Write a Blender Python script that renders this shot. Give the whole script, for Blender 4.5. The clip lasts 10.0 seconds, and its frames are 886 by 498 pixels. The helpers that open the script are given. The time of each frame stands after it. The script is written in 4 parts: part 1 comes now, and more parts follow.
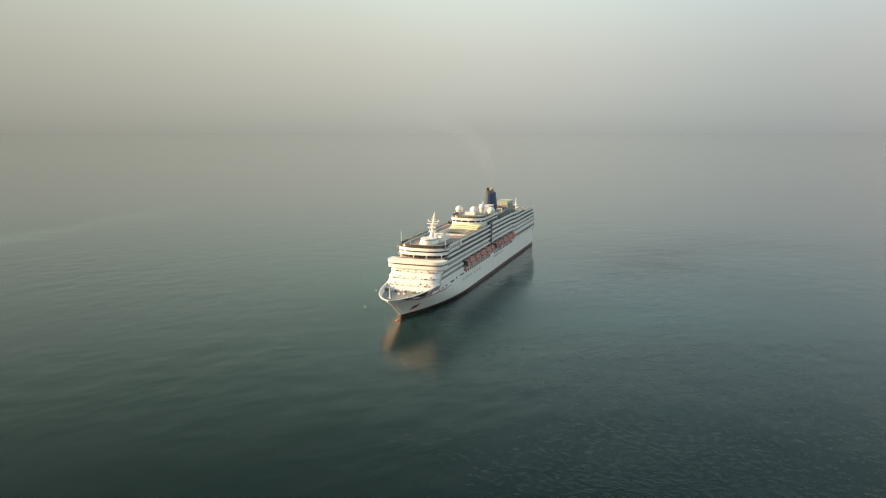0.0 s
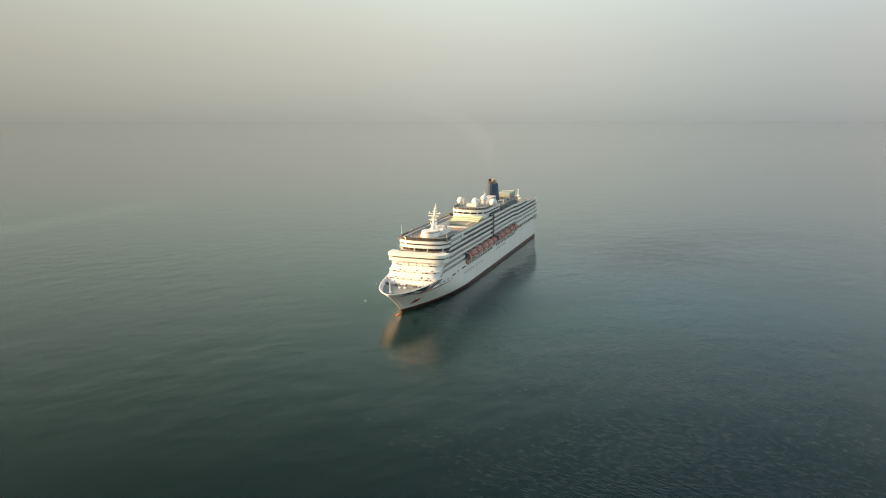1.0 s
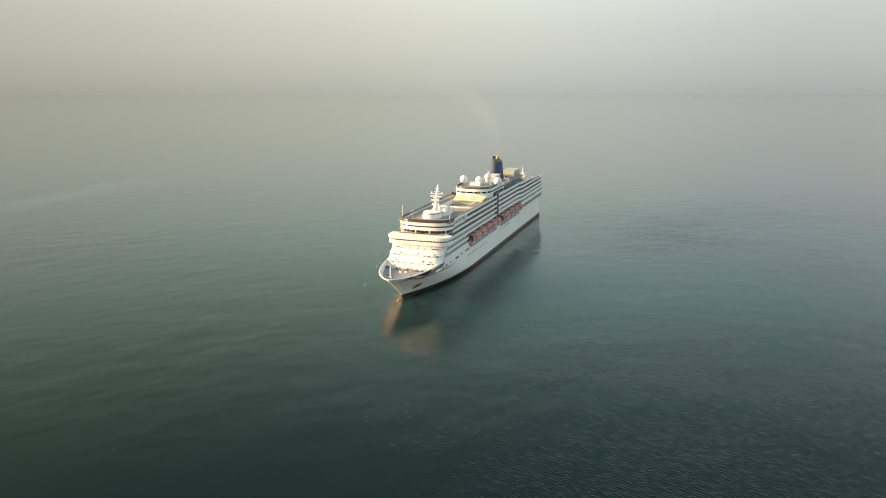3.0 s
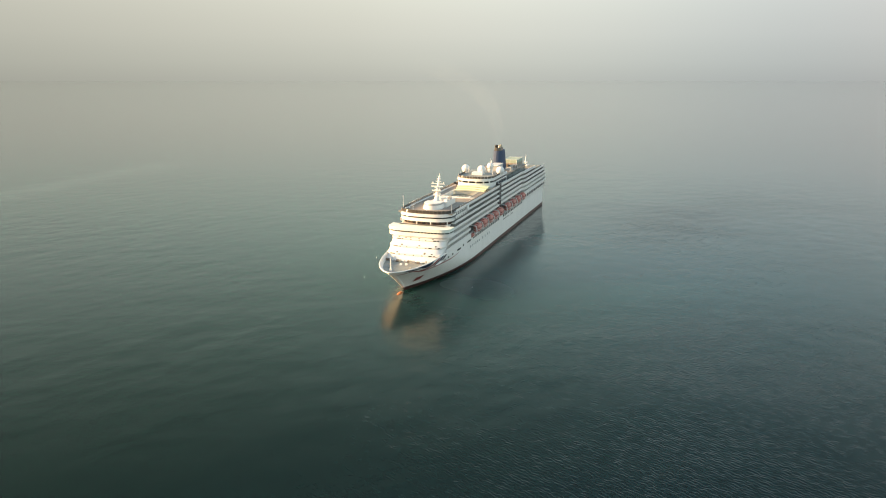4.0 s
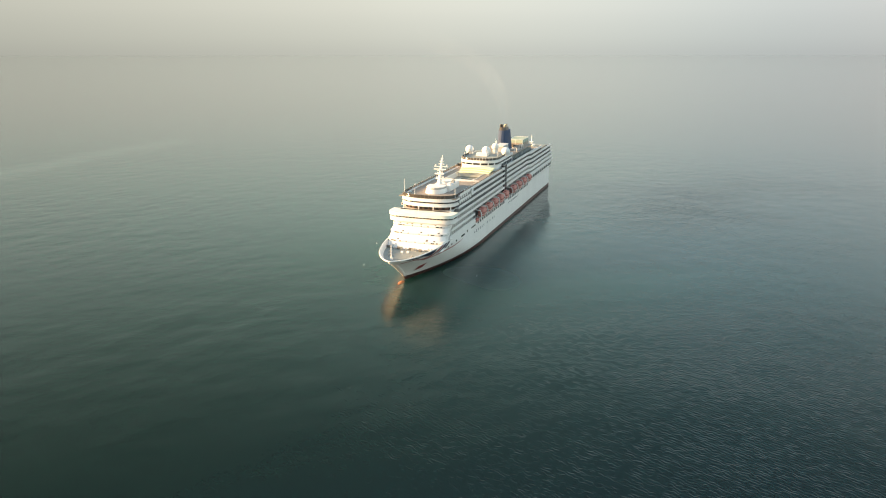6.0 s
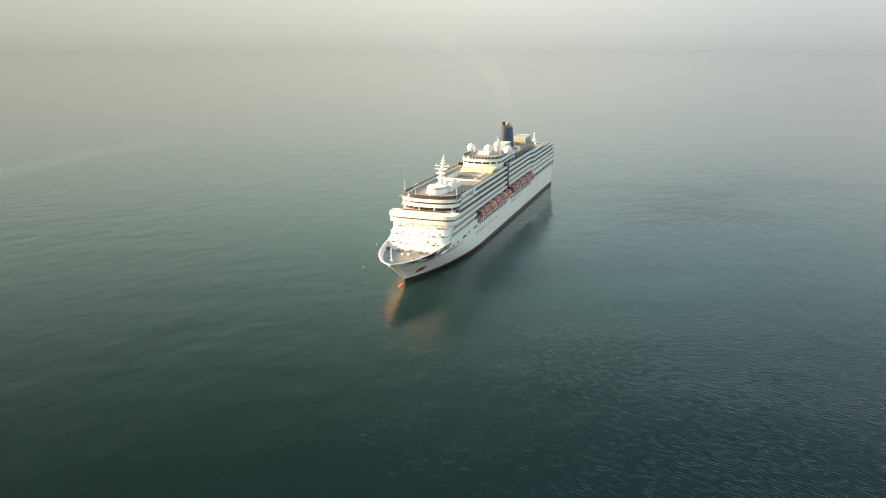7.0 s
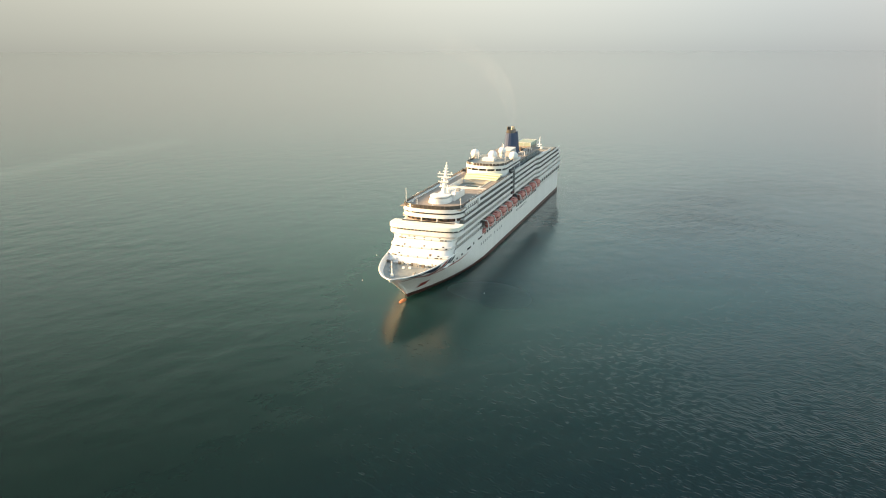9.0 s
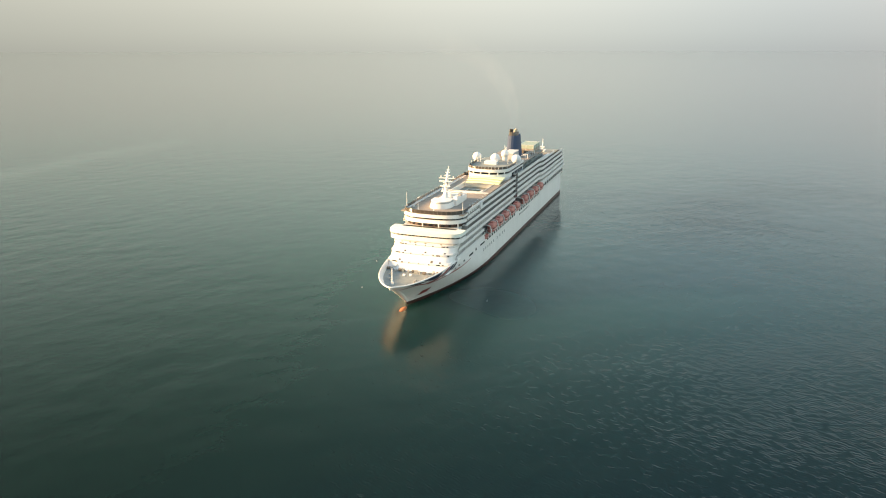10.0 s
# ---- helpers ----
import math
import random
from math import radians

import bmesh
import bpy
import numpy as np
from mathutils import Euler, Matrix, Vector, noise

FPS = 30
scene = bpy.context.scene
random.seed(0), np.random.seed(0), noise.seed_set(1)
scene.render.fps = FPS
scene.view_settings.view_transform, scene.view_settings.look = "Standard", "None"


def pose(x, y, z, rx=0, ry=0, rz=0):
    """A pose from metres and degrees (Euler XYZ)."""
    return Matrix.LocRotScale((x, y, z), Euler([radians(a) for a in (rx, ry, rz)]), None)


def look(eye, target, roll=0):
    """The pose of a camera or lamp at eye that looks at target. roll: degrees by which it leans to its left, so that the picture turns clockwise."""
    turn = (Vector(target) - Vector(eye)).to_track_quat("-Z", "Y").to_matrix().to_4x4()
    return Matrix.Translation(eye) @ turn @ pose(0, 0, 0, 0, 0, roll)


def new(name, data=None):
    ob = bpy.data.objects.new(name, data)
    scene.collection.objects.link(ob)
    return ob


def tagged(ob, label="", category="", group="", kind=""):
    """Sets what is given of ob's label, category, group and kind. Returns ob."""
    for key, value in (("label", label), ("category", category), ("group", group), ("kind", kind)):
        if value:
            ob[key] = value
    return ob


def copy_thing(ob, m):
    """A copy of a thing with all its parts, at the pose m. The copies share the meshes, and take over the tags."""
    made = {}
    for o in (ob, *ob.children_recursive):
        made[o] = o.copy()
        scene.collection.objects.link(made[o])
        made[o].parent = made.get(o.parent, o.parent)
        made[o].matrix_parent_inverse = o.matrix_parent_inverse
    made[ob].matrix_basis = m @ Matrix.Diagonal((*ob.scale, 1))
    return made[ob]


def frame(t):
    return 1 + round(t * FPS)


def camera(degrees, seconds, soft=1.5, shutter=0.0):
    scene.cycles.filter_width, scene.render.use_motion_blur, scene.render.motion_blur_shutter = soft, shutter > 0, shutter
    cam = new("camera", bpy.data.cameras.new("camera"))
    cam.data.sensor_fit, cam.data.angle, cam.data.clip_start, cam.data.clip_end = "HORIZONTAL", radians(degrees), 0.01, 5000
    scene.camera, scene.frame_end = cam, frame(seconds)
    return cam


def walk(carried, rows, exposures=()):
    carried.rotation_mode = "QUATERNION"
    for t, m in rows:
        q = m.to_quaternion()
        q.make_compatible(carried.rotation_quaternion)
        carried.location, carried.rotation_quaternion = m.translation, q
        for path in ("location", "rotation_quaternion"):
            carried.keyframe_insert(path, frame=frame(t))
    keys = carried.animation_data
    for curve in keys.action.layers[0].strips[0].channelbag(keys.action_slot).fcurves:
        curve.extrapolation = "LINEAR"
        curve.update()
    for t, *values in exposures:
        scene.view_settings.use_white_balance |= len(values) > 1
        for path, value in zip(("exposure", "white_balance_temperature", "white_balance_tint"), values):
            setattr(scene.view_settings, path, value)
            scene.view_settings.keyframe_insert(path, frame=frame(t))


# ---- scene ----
EXPOSURES = [(0.0, 1.44), (2.5, 1.63), (4.5, 1.81), (7.0, 1.95), (10.0, 1.95)]
cam = camera(62.0, 10.0, soft=1.1)
# seconds, eye, yaw, pitch, roll
ROWS = [
    (0.0, 155.54, -358.41, 112.10, 19.38, -10.24, -0.02),
    (0.5, 153.72, -354.09, 112.33, 19.41, -10.58, -0.05),
    (1.0, 151.91, -349.77, 112.56, 19.42, -11.08, -0.06),
    (1.5, 150.10, -345.45, 112.79, 19.44, -11.58, -0.05),
    (2.0, 148.29, -341.13, 113.03, 19.46, -12.10, -0.05),
    (2.5, 146.50, -336.81, 113.26, 19.47, -12.60, -0.06),
    (4.0, 141.35, -323.81, 113.95, 19.57, -14.12, -0.01),
    (4.5, 139.65, -319.38, 114.20, 19.62, -14.62, -0.04),
    (5.0, 137.96, -314.92, 114.44, 19.66, -15.11, -0.04),
    (5.5, 136.25, -310.46, 114.66, 19.70, -15.62, -0.01),
    (7.0, 130.88, -297.13, 115.19, 19.79, -16.33, -0.10),
    (7.5, 129.00, -292.72, 115.34, 19.83, -16.33, -0.13),
    (8.0, 127.11, -288.31, 115.48, 19.85, -16.32, -0.13),
    (8.5, 125.22, -283.90, 115.61, 19.87, -16.31, -0.13),
    (9.0, 123.31, -279.50, 115.74, 19.86, -16.30, -0.12),
    (9.5, 121.41, -275.09, 115.86, 19.89, -16.29, -0.13),
    (10.0, 119.52, -270.70, 115.97, 19.89, -16.29, -0.10),
]
walk(cam, [(t, pose(x, y, z, 90, 0, yaw) @ pose(0, 0, 0, pitch, 0, 0) @ pose(0, 0, 0, 0, 0, roll)) for t, x, y, z, yaw, pitch, roll in ROWS],
     exposures=EXPOSURES)

# ---- world, sun ----
SUN_AZ, SUN_EL = 250.0, 14.0   # degrees: azimuth from +y towards +x, elevation


def make_world():
    w = bpy.data.worlds.new("hazy_sky")
    scene.world = w
    w.use_nodes = True
    nt = w.node_tree
    nt.nodes.clear()
    out = nt.nodes.new("ShaderNodeOutputWorld")
    mix = nt.nodes.new("ShaderNodeMixShader")
    haze = nt.nodes.new("ShaderNodeBackground")
    high = nt.nodes.new("ShaderNodeBackground")
    sky = nt.nodes.new("ShaderNodeTexSky")
    sky.sky_type, sky.sun_disc = "NISHITA", False
    sky.sun_elevation, sky.sun_rotation = radians(SUN_EL), radians(SUN_AZ)
    sky.air_density, sky.dust_density, sky.ozone_density = 1.2, 3.0, 1.0
    high.inputs[1].default_value = 0.15
    haze.inputs[1].default_value = 0.77
    co = nt.nodes.new("ShaderNodeTexCoord")
    sep = nt.nodes.new("ShaderNodeSeparateXYZ")
    nt.links.new(co.outputs["Generated"], sep.inputs[0])
    # the haze's colour by height above the horizon (sine of the elevation)
    ramp = nt.nodes.new("ShaderNodeValToRGB")
    ramp.color_ramp.interpolation = "B_SPLINE"
    stops = ((0.0, (0.325, 0.334, 0.318)), (0.043, (0.358, 0.363, 0.329)), (0.08, (0.414, 0.421, 0.379)), (0.13, (0.468, 0.471, 0.424)), (0.215, (0.562, 0.558, 0.500)),
             (0.308, (0.63, 0.685, 0.625)), (0.465, (0.60, 0.74, 0.70)), (0.631, (0.375, 0.52, 0.48)), (0.815, (0.19, 0.285, 0.275)), (1.0, (0.15, 0.235, 0.235)))
    while len(ramp.color_ramp.elements) < len(stops):
        ramp.color_ramp.elements.new(0.5)
    for el, (p, c) in zip(ramp.color_ramp.elements, stops):
        el.position, el.color = p, (*c, 1)
    rise = nt.nodes.new("ShaderNodeMapRange")
    rise.inputs[1].default_value, rise.inputs[2].default_value = -0.05, 0.6
    nt.links.new(sep.outputs[2], rise.inputs[0])
    nt.links.new(rise.outputs[0], ramp.inputs[0])
    # dim and warm towards -x, cooler ahead; an added port-beam glow fills the hull's side
    side = nt.nodes.new("ShaderNodeMapRange")
    side.inputs[1].default_value = -1.0
    nt.links.new(sep.outputs[0], side.inputs[0])
    tint = nt.nodes.new("ShaderNodeValToRGB")
    tint.color_ramp.interpolation = "B_SPLINE"
    tints = ((0.0, (0.275, 0.27, 0.25)), (0.28, (0.56, 0.555, 0.53)), (0.44, (0.53, 0.545, 0.555)), (0.58, (0.385, 0.418, 0.468)),
             (0.72, (0.60, 0.53, 0.52)), (0.86, (2.6, 1.52, 1.32)), (1.0, (13.0, 5.6, 4.8)))
    while len(tint.color_ramp.elements) < len(tints):
        tint.color_ramp.elements.new(0.5)
    for el, (p, c) in zip(tint.color_ramp.elements, tints):
        el.position, el.color = p, (*c, 1)
    nt.links.new(side.outputs[0], tint.inputs[0])
    mul = nt.nodes.new("ShaderNodeMix")
    mul.data_type, mul.blend_type = "RGBA", "MULTIPLY"
    mul.inputs[0].default_value = 1.0
    nt.links.new(ramp.outputs[0], mul.inputs[6])
    nt.links.new(tint.outputs[0], mul.inputs[7])
    nt.links.new(mul.outputs[2], haze.inputs[0])
    up = nt.nodes.new("ShaderNodeMapRange")
    up.interpolation_type = "SMOOTHSTEP"
    up.inputs[1].default_value, up.inputs[2].default_value = 0.50, 0.9
    nt.links.new(sep.outputs[2], up.inputs[0])
    nt.links.new(sky.outputs[0], high.inputs[0])
    nt.links.new(up.outputs[0], mix.inputs[0])
    nt.links.new(haze.outputs[0], mix.inputs[1])
    nt.links.new(high.outputs[0], mix.inputs[2])
    nt.links.new(mix.outputs[0], out.inputs[0])


make_world()
sun_data = bpy.data.lights.new("sun", "SUN")
sun_data.energy, sun_data.angle, sun_data.color = 4.5, radians(12.0), (1.0, 0.66, 0.34)
sun = new("sun", sun_data)
a, e = radians(SUN_AZ), radians(SUN_EL)
sun.matrix_world = look((400 * math.sin(a), 400 * math.cos(a), 400 * math.tan(e)), (0, 0, 0))


# ---- materials ----
def material(name, color, rough=0.5, metal=0.0, spread=0.12, scale=0.6, fine=6.0, bump=0.05, streak=0.0, ior=1.45):
    """Paint, wood or metal with stains at two scales and fine relief. streak: strength of vertical runs."""
    m = bpy.data.materials.new(name)
    m.use_nodes = True
    nt = m.node_tree
    b = nt.nodes["Principled BSDF"]
    co = nt.nodes.new("ShaderNodeTexCoord")
    n1, n2 = nt.nodes.new("ShaderNodeTexNoise"), nt.nodes.new("ShaderNodeTexNoise")
    n1.inputs["Scale"].default_value, n1.inputs["Detail"].default_value = scale, 5
    n2.inputs["Scale"].default_value, n2.inputs["Detail"].default_value = fine, 3
    nt.links.new(co.outputs["Object"], n2.inputs["Vector"])
    if streak:
        mp = nt.nodes.new("ShaderNodeMapping")
        mp.inputs["Scale"].default_value = (1, 1, 0.12)
        nt.links.new(co.outputs["Object"], mp.inputs[0])
        nt.links.new(mp.outputs[0], n1.inputs["Vector"])
    else:
        nt.links.new(co.outputs["Object"], n1.inputs["Vector"])
    add = nt.nodes.new("ShaderNodeMath")
    add.operation = "ADD"
    nt.links.new(n1.outputs[0], add.inputs[0])
    nt.links.new(n2.outputs[0], add.inputs[1])
    mr = nt.nodes.new("ShaderNodeMapRange")
    mr.inputs[1].default_value, mr.inputs[2].default_value = 0.7, 1.3
    mr.inputs[3].default_value, mr.inputs[4].default_value = 1 - spread, 1 + spread
    nt.links.new(add.outputs[0], mr.inputs[0])
    mul = nt.nodes.new("ShaderNodeVectorMath")
    mul.operation = "SCALE"
    mul.inputs[0].default_value = color
    nt.links.new(mr.outputs[0], mul.inputs["Scale"])
    nt.links.new(mul.outputs[0], b.inputs["Base Color"])
    b.inputs["Roughness"].default_value, b.inputs["Metallic"].default_value = rough, metal
    b.inputs["IOR"].default_value = ior
    if bump:
        bp = nt.nodes.new("ShaderNodeBump")
        bp.inputs["Strength"].default_value, bp.inputs["Distance"].default_value = 0.4, bump
        nt.links.new(n2.outputs[0], bp.inputs["Height"])
        nt.links.new(bp.outputs[0], b.inputs["Normal"])
    return m


def water_material():
    """Dark green sea: wind ripples in patches, a low swell, calm slicks."""
    m = bpy.data.materials.new("sea_water")
    m.use_nodes = True
    nt = m.node_tree
    b = nt.nodes["Principled BSDF"]
    b.inputs["IOR"].default_value = 1.33
    # light spreads some metres through the cloudy water
    b.subsurface_method = "BURLEY"
    b.inputs["Subsurface Weight"].default_value, b.inputs["Subsurface Scale"].default_value = 1.0, 45.0
    b.inputs["Subsurface Radius"].default_value = (0.6, 1.0, 0.9)
    co = nt.nodes.new("ShaderNodeTexCoord")

    def noise_at(scale, stretch, turn, detail=2.0, rough=0.5):
        mp = nt.nodes.new("ShaderNodeMapping")
        mp.vector_type = "TEXTURE"
        mp.inputs["Rotation"].default_value = (0, 0, radians(turn))
        mp.inputs["Scale"].default_value = [1 / v for v in stretch]
        nt.links.new(co.outputs["Object"], mp.inputs[0])
        n = nt.nodes.new("ShaderNodeTexNoise")
        n.inputs["Scale"].default_value, n.inputs["Detail"].default_value = scale, detail
        n.inputs["Roughness"].default_value = rough
        nt.links.new(mp.outputs[0], n.inputs["Vector"])
        return n.outputs[0]

    def mapped(value, a0, a1, b0, b1):
        mr = nt.nodes.new("ShaderNodeMapRange")
        mr.interpolation_type = "SMOOTHSTEP"
        for i, v in enumerate((a0, a1, b0, b1)):
            mr.inputs[i + 1].default_value = v
        nt.links.new(value, mr.inputs[0])
        return mr.outputs[0]

    def math_node(op, p, q):
        n = nt.nodes.new("ShaderNodeMath")
        n.operation = op
        for i, v in enumerate((p, q)):
            if isinstance(v, (int, float)):
                n.inputs[i].default_value = v
            else:
                nt.links.new(v, n.inputs[i])
        return n.outputs[0]

    def far_from(x, y):
        n = nt.nodes.new("ShaderNodeVectorMath")
        n.operation = "DISTANCE"
        n.inputs[1].default_value = (x, y, 0)
        nt.links.new(co.outputs["Object"], n.inputs[0])
        return n.outputs["Value"]

    def fades(distance, reach, power=2.0):
        """1 near by, falling smoothly past that reach."""
        return math_node("DIVIDE", 1.0, math_node("ADD", 1.0, math_node("POWER", math_node("MULTIPLY", distance, 1.0 / reach), power)))

    # trains of short crests
    turned = nt.nodes.new("ShaderNodeMapping")
    turned.inputs["Rotation"].default_value = (0, 0, radians(116))
    nt.links.new(co.outputs["Object"], turned.inputs[0])
    crests = nt.nodes.new("ShaderNodeTexWave")
    for key, value in (("Scale", 0.24), ("Distortion", 6.5), ("Detail", 1.5), ("Detail Scale", 1.8), ("Detail Roughness", 0.5)):
        crests.inputs[key].default_value = value
    nt.links.new(turned.outputs[0], crests.inputs["Vector"])
    ripple = math_node("SUBTRACT", math_node("ADD", crests.outputs["Fac"], math_node("MULTIPLY", noise_at(0.8, (0.5, 1.0, 1.0), -15, 1.5), 0.8)), 0.9)
    chop = math_node("SUBTRACT", noise_at(0.10, (0.72, 1.0, 1.0), 72, 3.0), 0.5)
    swell = math_node("SUBTRACT", noise_at(0.036, (0.75, 1.0, 1.0), 70, 2.0), 0.5)
    sep = nt.nodes.new("ShaderNodeSeparateXYZ")
    nt.links.new(co.outputs["Object"], sep.inputs[0])
    ship_far, bow_far = far_from(0, 100), far_from(8, -22)
    # they come in packets, more of them on the port side
    wind = math_node("ADD", math_node("ADD", math_node("MULTIPLY", noise_at(0.016, (0.6, 1.0, 1.0), 10, 2.0), 0.35), math_node("MULTIPLY", noise_at(0.40, (0.7, 1.0, 1.0), -15, 2.5, 0.6), 0.65)),
                     math_node("MULTIPLY", mapped(sep.outputs[0], -60.0, 150.0, -1.6, 0.65), 0.10))
    gusts = math_node("POWER", math_node("MINIMUM", math_node("MULTIPLY", math_node("MAXIMUM", wind, 0.0), 1.6), 1.0), 8.0)
    lee = math_node("SUBTRACT", 1.0, math_node("MULTIPLY", fades(bow_far, 38.0, 3.0), 0.5))
    waves = math_node("ADD", math_node("MULTIPLY", math_node("MULTIPLY", ripple, math_node("MULTIPLY", gusts, fades(ship_far, 330.0, 4.0))), 0.056),
                      math_node("ADD", math_node("MULTIPLY", chop, mapped(sep.outputs[1], -140.0, 120.0, 0.07, 0.34)), math_node("MULTIPLY", swell, 0.34)))
    # livelier and slacker reaches of water
    reaches = mapped(noise_at(0.0034, (0.5, 1.0, 1.0), 12, 3.0), 0.30, 0.70, 0.35, 1.7)
    height = math_node("MULTIPLY", math_node("MULTIPLY", waves, math_node("MULTIPLY", lee, reaches)), fades(ship_far, 560.0, 2.0))
    bp = nt.nodes.new("ShaderNodeBump")
    bp.inputs["Strength"].default_value, bp.inputs["Distance"].default_value = 1.0, 1.0
    nt.links.new(height, bp.inputs["Height"])
    nt.links.new(bp.outputs[0], b.inputs["Normal"])
    # rougher close to the ship but for the shelter of the bow
    sheltered = math_node("MULTIPLY", math_node("SUBTRACT", 1.9, math_node("MULTIPLY", fades(bow_far, 30.0, 3.0), 0.35)), math_node("ADD", 0.38, math_node("MULTIPLY", fades(far_from(30, 20), 75.0, 3.0), 0.62)))
    nt.links.new(math_node("MULTIPLY", 0.15, sheltered), b.inputs["Roughness"])
    mix = nt.nodes.new("ShaderNodeMix")
    mix.data_type = "RGBA"
    mix.inputs[6].default_value = (0.0030, 0.0146, 0.0112, 1)
    mix.inputs[7].default_value = (0.0024, 0.0112, 0.0168, 1)
    nt.links.new(math_node("ADD", mapped(sep.outputs[0], -80.0, 200.0, -0.1, 1.0), math_node("MULTIPLY", noise_at(0.006, (1, 1, 1), 0, 3.0), 0.2)), mix.inputs[0])
    # a paler trail of old wake water astern to starboard
    ragged = noise_at(0.011, (1.0, 0.5, 1.0), 0, 4.0, 0.6)
    bend = math_node("ADD", sep.outputs[0], math_node("MULTIPLY", ragged, 60.0))
    off = math_node("ABSOLUTE", math_node("ADD", bend, 415.0), 0.0)
    trail = math_node("MULTIPLY", mapped(off, 0.0, 40.0, 1.0, 0.0), math_node("MULTIPLY", mapped(sep.outputs[1], 20.0, 110.0, 0.0, 1.0), mapped(sep.outputs[1], 340.0, 460.0, 1.0, 0.0)))
    pale = nt.nodes.new("ShaderNodeMix")
    pale.data_type = "RGBA"
    pale.inputs[7].default_value = (0.085, 0.125, 0.115, 1)
    nt.links.new(math_node("MULTIPLY", trail, 0.20), pale.inputs[0])
    nt.links.new(mix.outputs[2], pale.inputs[6])
    painted_lift = nt.nodes.new("ShaderNodeVectorMath")
    painted_lift.operation = "SCALE"
    # haze painted into the base colour: the water turns grey with distance
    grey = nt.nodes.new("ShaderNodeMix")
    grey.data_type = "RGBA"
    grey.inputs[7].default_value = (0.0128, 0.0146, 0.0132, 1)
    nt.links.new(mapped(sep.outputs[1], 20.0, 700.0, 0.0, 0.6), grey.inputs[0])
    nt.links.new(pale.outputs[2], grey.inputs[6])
    nt.links.new(grey.outputs[2], painted_lift.inputs[0])
    # brighter with distance for haze; a painted patch abeam lifts the ship's shade
    nt.links.new(math_node("ADD", mapped(sep.outputs[1], -170.0, 200.0, 0.50, 1.7), math_node("MULTIPLY", fades(far_from(60, 105), 100.0, 3.0), 2.4)), painted_lift.inputs["Scale"])
    nt.links.new(painted_lift.outputs[0], b.inputs["Base Color"])
    return m


WATER = water_material()
WHITE = material("white_ship_paint", (0.765, 0.745, 0.735), 0.38, spread=0.05, scale=0.25, fine=2.0, bump=0.02, streak=0.5)
HULL_WHITE = material("white_hull_paint", (0.79, 0.765, 0.755), 0.33, spread=0.07, scale=0.12, fine=1.2, bump=0.03, streak=0.5)
CREAM = material("cream_canopy", (0.74, 0.80, 0.56), 0.55, spread=0.06, scale=0.4)
BOOT = material("dark_red_boot_top", (0.065, 0.024, 0.021), 0.45, spread=0.3, scale=0.3, fine=3.0)
TEAK = material("weathered_teak", (0.30, 0.255, 0.215), 0.7, spread=0.22, scale=0.5, fine=8.0)
GREYDECK = material("grey_green_deck_paint", (0.27, 0.285, 0.265), 0.6, spread=0.18, scale=0.4, fine=4.0)
GLASS = material("dark_window_glass", (0.022, 0.026, 0.030), 0.12, spread=0.2, bump=0.0)
SCREEN = material("tinted_wind_screen", (0.085, 0.075, 0.066), 0.18, spread=0.2, bump=0.0)
# one dark grey for white walls and glass doors: their shade is painted in
CABIN = material("painted_shade_cabin_front", (0.15, 0.15, 0.152), 0.4, spread=0.3, scale=0.8, fine=2.0, bump=0.0)
PARTITION = material("grey_balcony_partition", (0.36, 0.36, 0.355), 0.4, spread=0.15)
REDTERRACE = material("red_brown_terrace_wall", (0.085, 0.050, 0.040), 0.6, spread=0.2)
BLUE = material("blue_funnel_paint", (0.032, 0.056, 0.120), 0.62, spread=0.1, scale=0.3, streak=0.5)
NAVY = material("navy_bow_paint", (0.024, 0.030, 0.060), 0.4, spread=0.1)
RED = material("red_bow_paint", (0.30, 0.055, 0.05), 0.4, spread=0.12)
PALE = material("pale_cream_paint", (0.76, 0.80, 0.74), 0.45, spread=0.05, scale=0.3)
BROWN = material("varnished_brown_rail", (0.17, 0.145, 0.12), 0.5, spread=0.2)
ORANGE = material("faded_red_boat_canopy", (0.47, 0.18, 0.15), 0.5, spread=0.15, scale=1.0)
BLACK = material("sooty_black_steel", (0.02, 0.02, 0.02), 0.5, spread=0.3)
STEEL = material("grey_machinery_steel", (0.35, 0.35, 0.34), 0.45, metal=0.3, spread=0.15)
BRASS = material("weathered_gold_exhaust", (0.36, 0.31, 0.23), 0.4, metal=0.4, spread=0.2)
NET = material("green_court_net", (0.34, 0.41, 0.34), 0.8, spread=0.12)
SMOKED = material("grey_green_glass", (0.105, 0.125, 0.115), 0.2, spread=0.2, bump=0.0)
POOL = material("pool_water", (0.03, 0.10, 0.12), 0.08, spread=0.1)
RUST = material("rust_stained_red", (0.38, 0.14, 0.06), 0.6, spread=0.3, scale=1.5)

# ---- mesh tools ----
BASE_Y = 140.0


def part(name, bm, mat, parent, label="", smooth=False, kind=""):
    """Links a bmesh, built in world metres, as one mesh under a thing, in the ship's own axes."""
    me = bpy.data.meshes.new(name)
    if parent is not None:
        bmesh.ops.translate(bm, verts=bm.verts, vec=(0, -BASE_Y, 0))
    bmesh.ops.recalc_face_normals(bm, faces=bm.faces)
    if smooth:
        for f in bm.faces:
            f.smooth = True
    bm.to_mesh(me)
    bm.free()
    me.materials.append(mat)
    ob = new(name, me)
    ob.parent = parent
    return tagged(ob, label=label, kind=kind)


